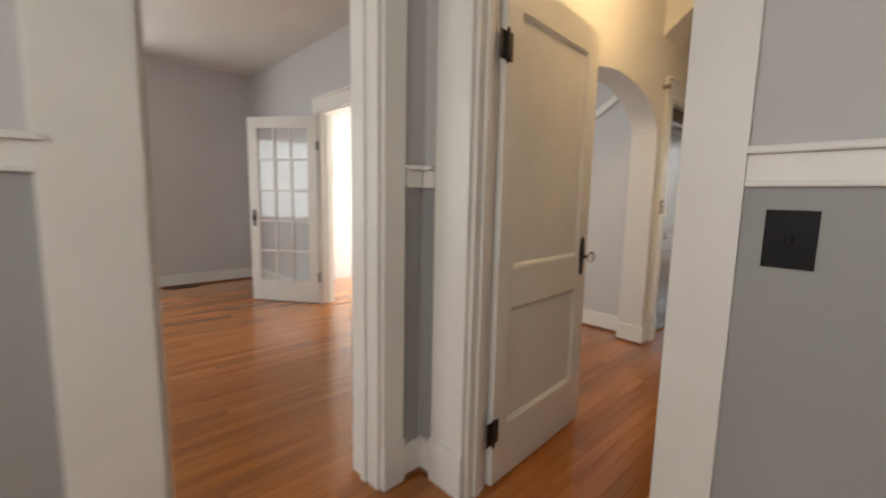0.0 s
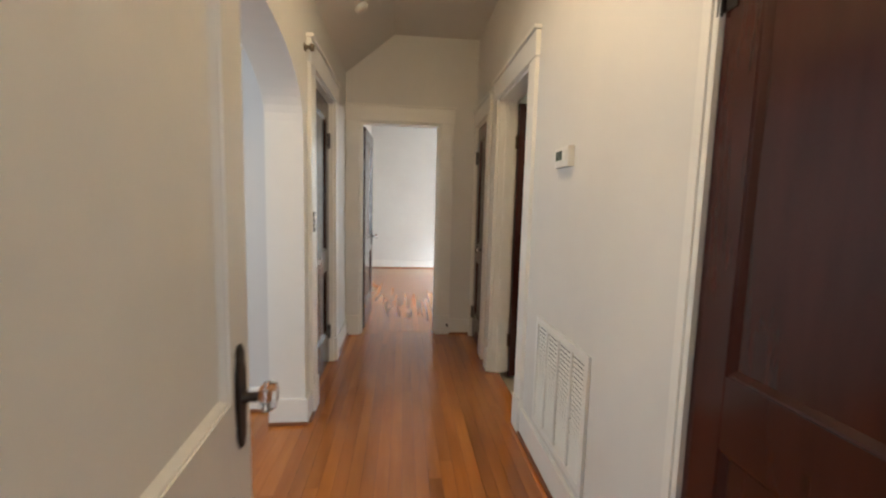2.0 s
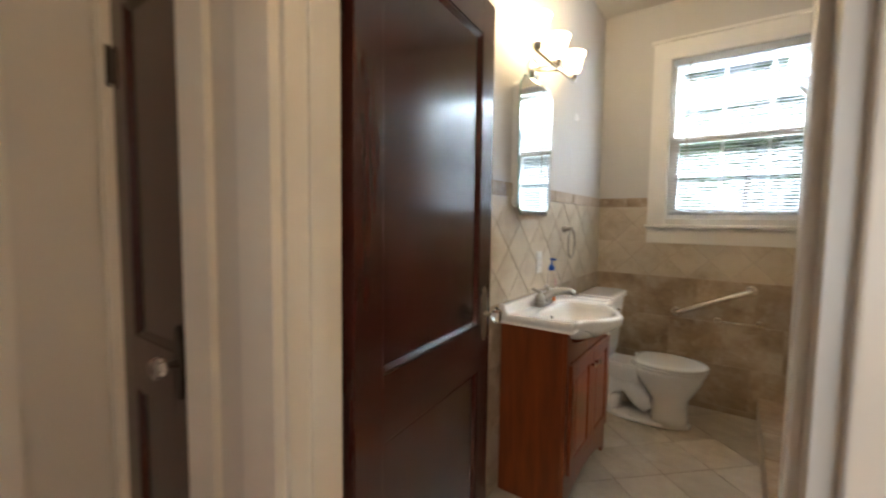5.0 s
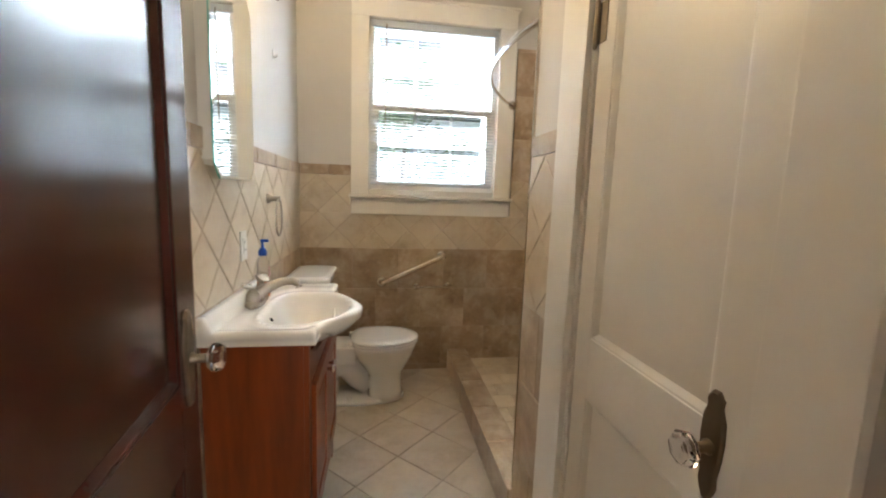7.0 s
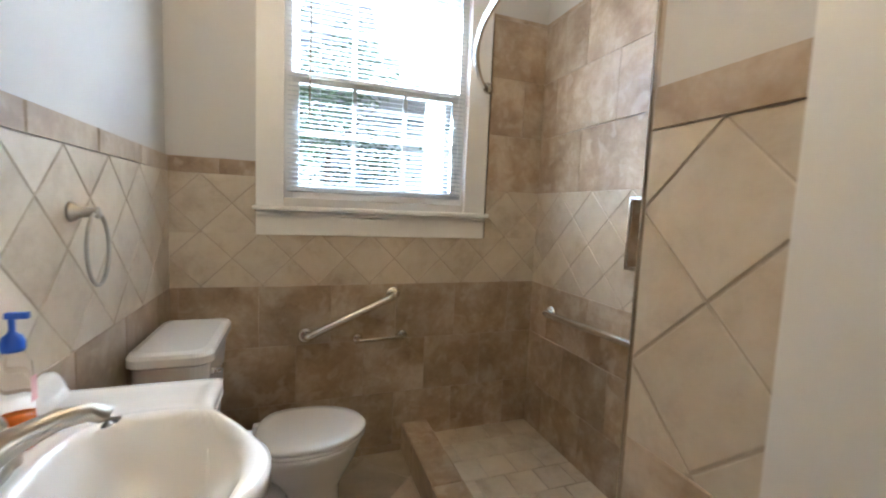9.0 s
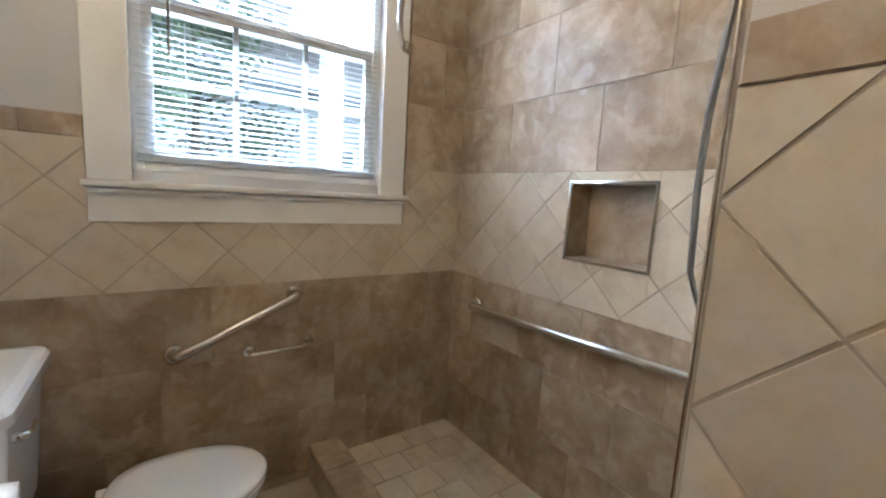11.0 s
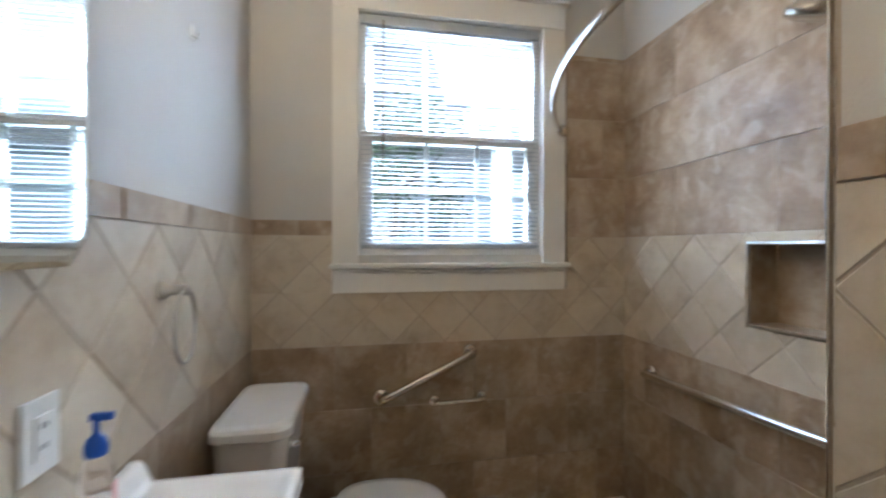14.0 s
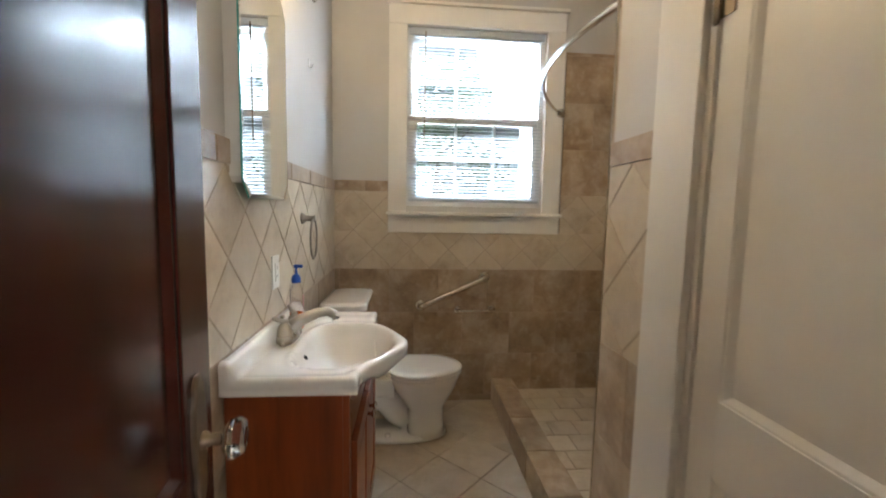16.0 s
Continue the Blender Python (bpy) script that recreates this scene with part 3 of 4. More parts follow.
def french_door(m, w=.80, h=2.02, t=.04):
    o = thing("french_door", "white french door standing open, frosted panes", "door", m)
    for x0, x1 in ((0, .11), (w - .11, w)):
        part("stile", B(x0, x1, -t / 2, t / 2, .01, h, .003), M_TRIM, o)
    part("bottom_rail", B(.11, w - .11, -t / 2, t / 2, .01, .24, .003), M_TRIM, o); part("top_rail", B(.11, w - .11, -t / 2, t / 2, h - .12, h, .003), M_TRIM, o)
    gx = [.11 + (w - .22) * i / 3 for i in range(4)]; gz = [.24 + (h - .36) * i / 5 for i in range(6)]
    for x in gx[1:-1]:
        part("muntin", B(x - .011, x + .011, -t / 2 + .006, t / 2 - .006, .24, h - .12, .003), M_TRIM, o)
    for z in gz[1:-1]:
        part("muntin", B(.11, w - .11, -t / 2 + .004, t / 2 - .004, z - .011, z + .011, .003), M_TRIM, o)
    for i in range(3):
        for j in range(5):
            p = part("pane", B(gx[i] + .008, gx[i + 1] - .008, -.002, .002, gz[j] + .008, gz[j + 1] - .008), M_GLASS, o); p.visible_shadow = False
    for z in (.3, h - .3):
        part("hinge", B(-.012, .006, -t / 2 - .006, t / 2 + .002, z - .05, z + .05, .002), M_IRON, o)
    knob_set(o, w - .055, .93, t, M_IRON, "none")
    return o


french_door(turned(2.095, 4.18, -.47, .62))


def window(name, label, m, w, h, depth=.1, muntins=(2, 1), light=M_VINYL, glazing=M_GLASS):
    """A double-hung sash window: x along the wall, y inward, z up from the opening's foot."""
    o = tagged(new(name), label, "window", kind="structure"); o.matrix_world = m
    f = part("window_frame", B(0, .035, 0, depth, 0, h, .003), light, o)
    for b in (B(w - .035, w, 0, depth, 0, h, .003), B(.035, w - .035, 0, depth, h - .045, h, .003), B(.035, w - .035, 0, depth, 0, .03, .003)):
        part("window_frame", b, light, o)
    for z0, z1, y in ((.03, h / 2 + .02, .05), (h / 2 - .02, h - .045, .015)):
        s = part("sash", B(.035, .066, y, y + .032, z0, z1, .002), light, o)
        for b in (B(w - .066, w - .035, y, y + .032, z0, z1, .002), B(.066, w - .066, y, y + .032, z0, z0 + .04, .002), B(.066, w - .066, y, y + .032, z1 - .04, z1, .002)):
            part("sash_rail", b, light, o)
        for i in range(1, muntins[0] + 1):
            x = .066 + (w - .132) * i / (muntins[0] + 1); part("muntin", B(x - .009, x + .009, y + .008, y + .026, z0 + .04, z1 - .04), light, o)
        for i in range(1, muntins[1] + 1):
            z = z0 + .04 + (z1 - z0 - .08) * i / (muntins[1] + 1); part("muntin", B(.066, w - .066, y + .009, y + .025, z - .009, z + .009), light, o)
        p = part("pane", B(.066, w - .066, y + .015, y + .018, z0 + .04, z1 - .04), glazing, o); p.visible_shadow = False
    return o


def window_trim(axis, face, out, a0, a1, z0, z1, w=.115):
    o = thing("window_trim", "white wooden window casing, stool and apron", "trim", kind="structure")
    for s0, s1 in ((a0 - w, a0), (a1, a1 + w)):
        part("side_board", along(axis, face, face + out * .024, s0, s1, z0 - .04, z1, .003), M_TRIM, o)
    part("header_board", along(axis, face, face + out * .027, a0 - w, a1 + w, z1, z1 + .12, .004), M_TRIM, o)
    part("header_cap", along(axis, face, face + out * .045, a0 - w - .015, a1 + w + .015, z1 + .12, z1 + .14, .006), M_TRIM, o)
    part("stool", along(axis, face - out * .1, face + out * .066, a0 - w - .012, a1 + w + .012, z0 - .060, z0 - .038, .008), M_TRIM, o)
    part("bed_moulding", along(axis, face, face + out * .046, a0 - w, a1 + w, z0 - .079, z0 - .064, .006), M_TRIM, o)
    part("apron", along(axis, face, face + out * .024, a0 - w, a1 + w, z0 - .175, z0 - .062, .004), M_TRIM, o)
    return o


x0, x1, z0, z1 = WIN
window("window_bath", "white vinyl double-hung bathroom window", pose(x0, YB - .115, z0), x1 - x0, z1 - z0, .09, glazing=M_TINTED)
window_trim('y', YB, 1, x0, x1, z0, z1, .118)
window("window_living", "white double-hung living room window", pose(-1.1, LN + .04, .68), 1.84, 1.66, .09); window_trim('y', LN, -1, -1.1, .74, .68, 2.34)
# unseen west window, added around the living room fill lamp
window("window_living_west_unseen", "white double-hung living room window", pose(-3.1, 4.8, .7, 0, 0, -90), 2.0, 1.6, .09); window_trim('x', -3.0, 1, 2.8, 4.8, .7, 2.3)
window("window_sunroom", "white sunroom window", pose(4.42, 3.4, .1, 0, 0, 90), 1.8, 2.05, .03); window_trim('x', 4.3, -1, 3.4, 5.2, .1, 2.15)
window("window_bedroom_east", "white double-hung bedroom window", pose(9.615, -1.35, .65, 0, 0, 90), 1.13, 1.8, .05); window_trim('x', BX, -1, -1.35, -.22, .65, 2.45)
window("window_bedroom", "white double-hung bedroom window", pose(6.5, -2.1, .7), 1.8, 1.5, .09); window_trim('y', -2.0, 1, 6.5, 8.3, .7, 2.2)

# blinds in the bathroom window
bl = thing("window_blind", "white horizontal slat blind, lowered, slats tilted open", "blind", pose(0, YB - .03, 0))
part("head_rail", B(x0 + .012, x1 - .012, -.02, .02, z1 - .045, z1 - .002, .004), M_SLAT, bl)
part("bottom_rail", B(x0 + .014, x1 - .014, -.014, .014, z0 + .032, z0 + .05, .004), M_SLAT, bl)
slat = bmesh.new()
prof = [(-.0125, -.0015), (-.006, .0008), (0, .0015), (.006, .0008), (.0125, -.0015)]
top = [[slat.verts.new((x, y, z)) for y, z in prof] for x in (x0 + .014, x1 - .014)]
bot = [[slat.verts.new((x, y, z - .0008)) for y, z in prof] for x in (x0 + .014, x1 - .014)]
for i in range(4):
    slat.faces.new((top[0][i], top[1][i], top[1][i + 1], top[0][i + 1])); slat.faces.new((bot[0][i + 1], bot[1][i + 1], bot[1][i], bot[0][i]))
for i in (0, 4):
    slat.faces.new((top[0][i], top[1][i], bot[1][i], bot[0][i]))
first = part("slat", slat, M_SLAT, bl); NS = 47; dz = (z1 - .06 - z0 - .06) / (NS - 1); first.location = (0, 0, z0 + .06); first.rotation_euler = (radians(-17), 0, 0)
for i in range(1, NS):
    c = new("slat", first.data); c.parent = bl; c.location = (0, 0, z0 + .06 + i * dz); c.rotation_euler = (radians(-17 + random.uniform(-2, 2)), 0, 0)
for x in (x0 + .16, (x0 + x1) / 2, x1 - .16):
    part("ladder_cord", tube([(x, .016, z0 + .045), (x, .016, z1 - .04)], .0012, 6), M_SLAT, bl)
part("tilt_wand", tube([(x1 - .115, .03, z1 - .03), (x1 - .112, .034, z1 - .75)], .0045, 8), M_AGED, bl, "grey tilt wand")

# ---- bathroom fixtures ----
VY0, VY1, ZT = -1.238, -1.965, .828
VC, NY, NX = -1.57, 56, 40
def front(y):
    k = abs(y - VC) / .27
    return 4.112 - (.132 * (.5 + .5 * math.cos(math.pi * min(k, 1))) ** .8 if k < 1 else 0)


def basin_z(x, y):
    p, rx = (3.4, .142) if x > 4.2 else (2.0, .178)
    r = (abs((x - 4.2) / rx) ** p + abs((y - VC) / .235) ** p) ** (1 / p)
    z = ZT - (.135 * (1 - min(r, 1) ** 3.2) if r < 1 else 0)
    if r >= 1:
        z -= .006 * math.exp(-((r - 1.12) / .1) ** 2)
    if x > 4.425:
        z += .046 * min(1, (x - 4.425) / .016) ** .6
    e = min(abs(y - VY0), abs(y - VY1), x - front(y))
    return z + .004 * math.exp(-(max(e - .02, 0) / .012) ** 2) - (.010 * (1 - e / .012) ** 2 if e < .012 else 0)


vt = thing("washbasin", "white cultured marble vanity top with bowed basin", "sink")
bm = bmesh.new(); g = []
for i in range(NY + 1):
    y = VY0 + (VY1 - VY0) * i / NY; row = []
    for j in range(NX + 1):
        s = (j / NX); x = 4.463 + (front(y) - 4.463) * s; row.append(bm.verts.new((x, y, basin_z(x, y))))
    g.append(row)
for i in range(NY):
    for j in range(NX):
        bm.faces.new((g[i][j], g[i][j + 1], g[i + 1][j + 1], g[i + 1][j]))
edge = [g[0][j] for j in range(NX + 1)] + [g[i][NX] for i in range(1, NY + 1)] + [g[NY][j] for j in range(NX - 1, -1, -1)]
prev = edge
for f, dz in ((0, .02), (.0, .04), (.35, .075), (1.0, .115)):
    nxt = []
    for v in edge:
        bulge = max(0, 4.108 - v.co.x); z = ZT - min(dz, .04 + bulge * .65)
        nxt.append(bm.verts.new((min(v.co.x + bulge * f * .9, 4.463), v.co.y + (VC - v.co.y) * f * (.25 if bulge > .001 else 0), z)))
    for a in range(len(edge) - 1):
        bm.faces.new((prev[a], nxt[a], nxt[a + 1], prev[a + 1]))
    prev = nxt
bmesh.ops.recalc_face_normals(bm, faces=bm.faces)
part("basin", bm, M_SINK, vt, smooth=True)
part("drain", lathe([(.022, 0), (.022, .003), (.015, .004), (.013, .001)], 20, pose(4.215, VC, basin_z(4.215, VC) + .0005)), M_CHROME, vt, smooth=True)
part("overflow_hole", lathe([(.009, 0), (.009, .003), (.006, .002)], 14, pose(4.322, VC + .02, basin_z(4.322, VC + .02) + .001, 0, -48, 0)), M_BLACK, vt)

van = thing("vanity_cabinet", "cherry wood vanity cabinet with two doors", "cabinet")
vx0, vx1, vy0, vy1 = 4.135, 4.46, -1.256, -1.945
part("side_panel", B(vx0 + .018, vx1, vy0 - .018, vy0, FZ, .787, .002), M_CHERRY, van); part("side_panel", B(vx0 + .018, vx1, vy1, vy1 + .018, FZ, .787, .002), M_CHERRY, van)
part("bottom_panel", B(vx0 + .018, vx1, vy1 + .018, vy0 - .018, .09, .105), M_CHERRY, van); part("back_panel", B(vx1 - .008, vx1, vy1 + .018, vy0 - .018, .105, .787), M_CHERRY, van)
for a, b in ((vy0 - .04, vy0), (vy1, vy1 + .04)):
    part("face_stile", B(vx0, vx0 + .018, a, b, FZ, .787, .003), M_CHERRY, van)


def scallop(name, zflat, arch, up, z_other):
    """A face rail with one curved edge."""
    bm = bmesh.new(); n = 24; rings = []
    for x in (vx0 - .001, vx0 + .018):
        lo, hi = [], []
        for i in range(n + 1):
            s = i / n; y = vy1 + .04 + (vy0 - vy1 - .08) * s; k = math.sin(math.pi * s) ** .7 * arch
            lo.append(bm.verts.new((x, y, zflat + (k if up else -k)))); hi.append(bm.verts.new((x, y, z_other)))
        rings.append((lo, hi))
    (a, b), (c, d) = rings
    for i in range(n):
        for q in ((a[i], a[i + 1], b[i + 1], b[i]), (c[i], d[i], d[i + 1], c[i + 1]), (a[i], c[i], c[i + 1], a[i + 1]), (b[i], b[i + 1], d[i + 1], d[i])):
            bm.faces.new(q)
    bmesh.ops.recalc_face_normals(bm, faces=bm.faces); part(name, bm, M_CHERRY, van)


VD = (vy0 + vy1) / 2
scallop("toe_rail", FZ + .02, .065, True, .13); scallop("top_rail", .75, .066, False, .64)
for k, (a, b) in enumerate(((vy1 + .025, VD - .002), (VD + .002, vy0 - .025))):
    d = part("cabinet_door", B(vx0 - .008, vx0 - .002, a + .05, b - .05, .18, .58), M_CHERRY, van)
    for q in (B(vx0 - .018, vx0 - .001, a, a + .055, .13, .635, .003), B(vx0 - .018, vx0 - .001, b - .055, b, .13, .635, .003), B(vx0 - .018, vx0 - .001, a + .055, b - .055, .13, .19, .003), B(vx0 - .018, vx0 - .001, a + .055, b - .055, .575, .635, .003)):
        part("door_frame", q, M_CHERRY, d)
    part("raised_panel", B(vx0 - .015, vx0 - .006, a + .075, b - .075, .21, .555, .006), M_CHERRY, d)
    yk = b - .028 if k == 0 else a + .028
    part("knob", lathe([(.006, 0), (.006, .012), (.014, .018), (.015, .024), (.009, .029)], 16, pose(vx0 - .018, yk, .565, 0, -90, 0)), M_NICKEL, d, "brushed nickel knob", True)

fa = thing("faucet", "brushed nickel two-handle centerset faucet", "faucet", pose(4.385, -1.595, ZT + .0005))
bm = loft([[(r * .028 * math.cos(a), r * .085 * math.sin(a), z) for a in [2 * math.pi * i / 28 for i in range(28)]] for r, z in ((1, 0), (1, .012), (.9, .02), (.55, .026))])
part("base_plate", bm, M_SATIN, fa, smooth=True)
for s in (-1, 1):
    part("handle_body", lathe([(.028, 0), (.028, .02), (.0255, .022), (.0255, .025), (.027, .027), (.0235, .046), (.018, .058), (.011, .066), (.009, .078)], 24, pose(0, s * .055, .004)), M_SATIN, fa, smooth=True)
    part("lever", tube([(-.008, s * .05, .074), (.008, s * .066, .080), (.026, s * .088, .094)], [.009, .0085, .006], 12), M_SATIN, fa, smooth=True)
part("spout", tube([(0, 0, .01), (-.01, -.003, .045), (-.04, -.018, .064), (-.085, -.042, .08), (-.118, -.06, .080), (-.138, -.07, .068), (-.143, -.073, .052)], [.027, .025, .021, .0175, .0165, .0165, .0155], 16), M_SATIN, fa, smooth=True)
part("lift_rod", lathe([(.003, 0), (.003, .05), (.008, .054), (.007, .062)], 10, pose(.022, 0, .02)), M_SATIN, fa, smooth=True)

bt = thing("soap_bottle", "clear pump bottle with orange soap, blue top", "soap bottle", pose(4.392, -1.715, ZT - .002) @ Matrix.Diagonal((.8, .8, 1.1, 1)))
part("bottle", lathe([(.027, 0), (.031, .006), (.031, .04), (.029, .07), (.0295, .115), (.028, .138), (.019, .153), (.016, .165)], 24), M_BOTTLE, bt, smooth=True)
part("soap", lathe([(.026, .004), (.0292, .008), (.0292, .04), (.0285, .058)], 24), M_SOAP, bt, "orange liquid soap", True)
part("label_panel", B(-.0305, -.0285, -.014, .004, .078, .118), mat("faded_pink_label", (.75, .42, .42), .5), bt)
part("collar", lathe([(.019, .160), (.021, .164), (.021, .174), (.016, .184), (.009, .188), (.006, .192), (.006, .212)], 20), M_BLUE, bt, "blue plastic pump", True)
part("pump_head", B(-.030, .010, -.007, .007, .210, .221, .004), M_BLUE, bt)


def oval(cx, rx, ry, z, n=36, back=0.75):
    res = []
    for i in range(n):
        a = 2 * math.pi * i / n; c, s = math.cos(a), math.sin(a)
        if c < 0:
            c = math.copysign(abs(c) ** .62, c) * back; s = math.copysign(abs(s) ** .75, s)
        res.append((cx + rx * c, ry * s, z))
    return res


to = thing("toilet", "white porcelain toilet with closed lid", "toilet", pose(4.448, -2.525, FZ, 0, 0, 180))
RIM = .375
part("foot", loft([oval(.45, .255, .125, 0, back=1), oval(.45, .252, .124, .018, back=1), oval(.45, .243, .116, .03, back=1)]), M_PORC, to, smooth=True)
part("pedestal", loft([oval(.575, .122, .112, .012, back=.9), oval(.575, .112, .104, .06, back=.9), oval(.572, .112, .104, .13, back=.95), oval(.565, .125, .112, .18), oval(.555, .17, .138, .24), oval(.545, .212, .162, .30), oval(.54, .232, .172, .345), oval(.54, .238, .174, .362), oval(.54, .234, .170, RIM)]), M_PORC, to, smooth=True)
part("trapway", tube([(.19, 0, .01), (.19, 0, .13), (.215, 0, .20), (.275, 0, .235), (.345, 0, .215), (.41, 0, .14), (.47, 0, .085)], [.095, .095, .09, .085, .082, .08, .07], 20), M_PORC, to, smooth=True)
part("deck", B(.03, .40, -.12, .12, .265, RIM - .002, .022), M_PORC, to)
part("seat", loft([oval(.545, .236, .172, RIM + .001), oval(.545, .244, .18, RIM + .005), oval(.545, .244, .18, RIM + .013), oval(.545, .240, .176, RIM + .018)]), M_PORC, to, smooth=True)
part("lid", loft([oval(.545, .239, .176, RIM + .021), oval(.545, .246, .182, RIM + .025), oval(.545, .246, .182, RIM + .035), oval(.545, .238, .174, RIM + .042), oval(.545, .19, .135, RIM + .046), oval(.545, .07, .045, RIM + .047)]), M_PORC, to, smooth=True)


def rounded(x0, x1, hw, z, r=.05, n=6):
    res = []
    for cx, cy, a0 in ((x1 - r, hw - r, 0), (x0 + r, hw - r, 90), (x0 + r, -hw + r, 180), (x1 - r, -hw + r, 270)):
        for i in range(n + 1):
            a = radians(a0 + 90 * i / n); res.append((cx + r * math.cos(a), cy + r * math.sin(a), z))
    return res


part("tank", loft([rounded(.02, .205, .175, RIM - .004), rounded(.016, .215, .195, .44), rounded(.014, .238, .216, .782)]), M_PORC, to, smooth=False)
part("tank_lid", loft([rounded(.010, .246, .224, .783), rounded(.006, .254, .232, .79), rounded(.006, .254, .232, .815), rounded(.012, .247, .225, .826), rounded(.03, .225, .2, .830)]), M_PORC, to)
part("flush_lever", tube([(.236, -.14, .735), (.258, -.14, .735), (.261, -.10, .732), (.259, -.06, .725)], [.012, .009, .007, .008], 10), M_CHROME, to, "chrome flush lever", True)
for s in (-1, 1):
    part("bolt_cap", lathe([(.016, 0), (.016, .012), (.008, .02)], 14, pose(.36, s * .095, .028)), M_PORC, to, smooth=True)
    part("hinge_cap", B(.345, .375, s * .075 - .018, s * .075 + .018, RIM, RIM + .035, .005), M_PORC, to)


def grab_bar(label, p, q, n, r=.018, flange=.037, off=.05, metal=M_NICKEL):
    p, q, n = Vector(p), Vector(q), Vector(n); d = (q - p).normalized(); o = thing("grab_bar", label, "grab bar")
    pts = [p, p + n * (off - .02), p + n * (off - .006) + d * .008, p + n * off + d * .026, q + n * off - d * .026, q + n * (off - .006) - d * .008, q + n * (off - .02), q]
    part("bar", tube(pts, r, 16), metal, o, smooth=True)
    for c in (p, q):
        part("flange", lathe([(flange, 0), (flange, .006), (flange * .8, .011), (r, .013)], 24, Matrix.Translation(c) @ n.to_track_quat('Z', 'Y').to_matrix().to_4x4()), metal, o, smooth=True)
    return o


YT, XT = YB + .0102, XW + .0102
grab_bar("brushed nickel grab bar mounted at a slant", (3.895, YT, .632), (3.465, YT, .828), (0, 1, 0))
grab_bar("small brushed nickel paper holder bar", (3.642, YT, .600), (3.408, YT, .607), (0, 1, 0), .009, .026, .045)
grab_bar("long horizontal steel grab bar in shower", (XT, -2.705, .742), (XT, -1.46, .80), (1, 0, 0), metal=M_CHROME)

tr = thing("towel_ring", "brushed nickel towel ring on tile", "towel ring", pose(XE - .0092, -2.10, 1.228))
part("post", lathe([(.026, 0), (.024, .008), (.014, .02), (.012, .05), (.016, .055), (.012, .06)], 20, pose(0, 0, 0, 0, -90, 0)), M_SATIN, tr, smooth=True)
part("ring", tube([(-.052, -.004 + .062 * math.sin(a), -.092 + .092 * math.cos(a)) for a in [2 * math.pi * i / 40 for i in range(41)]], .0045, 10), M_SATIN, tr, smooth=True)


def plate(name, label, m, w, h, material, kind):
    """A wall plate: x across, z up, y out of the wall."""
    o = thing(name, label, kind, m)
    part("cover_plate", B(-w / 2, w / 2, 0, .006, -h / 2, h / 2, .0025), material, o); return o


ol = plate("outlet", "white duplex outlet plate on tile", pose(XE - .0102, -1.703, 1.043, 0, 0, 90), .075, .12, M_PLAST, "outlet")
part("receptacle", B(-.017, .017, .006, .009, -.034, .034, .002), M_PLAST, ol)
for z in (-.02, .012):
    for x in (-.006, .004):
        part("slot", B(x, x + .002, .009, .0095, z, z + .009), M_BLACK, ol)
sw = plate("switch_plate", "black square switch plate on grey wall", pose(1.1158, .124, 1.127, 0, 0, 90), .088, .122, M_BLACK, "switch")
part("toggle", B(-.006, .006, .006, .016, -.012, .012, .002), M_BLACK, sw)
sh = plate("light_switch", "aged brass plate with two push buttons", pose(3.69, HN - .022, 1.157, 0, 0, 180), .055, .118, mat("dark_nickel_plate", (.13, .11, .095), .3, 1.0, scale=12, bump=.02), "switch")
for z in (-.026, .022):
    part("push_button", lathe([(.010, 0), (.010, .005), (.006, .008)], 14, pose(0, .006, z, -90, 0, 0)), M_PLAST, sh)

hk = thing("wall_hook", "small white adhesive hook on wall", "hook", pose(XE, -2.30, 1.968, 0, 0, 90))
part("hook_plate", B(-.011, .011, 0, .004, -.02, .024, .0015), M_PLAST, hk)
part("hook_arm", tube([(0, .003, -.008), (0, .014, -.016), (0, .02, -.008), (0, .02, .002)], .0035, 8), M_PLAST, hk, smooth=True)
br = thing("curtain_bracket", "small aged brass rod bracket beside casing", "bracket", pose(3.585, HN, 2.10, 90, 0, 0))
part("rose", lathe([(.022, 0), (.022, .005), (.012, .010), (.009, .03)], 18), M_AGED, br, smooth=True)
part("cup", lathe([(.012, .028), (.02, .032), (.022, .044), (.014, .052)], 18), M_AGED, br, smooth=True)
ds = thing("door_stop", "small dark metal door stop on plinth", "door stop", pose(HE - .03, .29, .10, 0, -90, 0))
part("stem", lathe([(.012, 0), (.012, .004), (.006, .007), (.005, .04)], 12), M_IRON, ds, smooth=True)
part("bumper", lathe([(.009, .039), (.010, .043), (.009, .052)], 12), M_BLACK, ds, smooth=True)

# mirror cabinet
mc = thing("mirror_cabinet", "tall wall mirror with cut corners and green glass rim", "mirror")
def octo(x, y0, y1, z0, z1, c):
    return [(x, y0 + c, z0), (x, y1 - c, z0), (x, y1, z0 + c * 1.1), (x, y1, z1 - c * 1.1), (x, y1 - c, z1), (x, y0 + c, z1), (x, y0, z1 - c * 1.1), (x, y0, z0 + c * 1.1)]


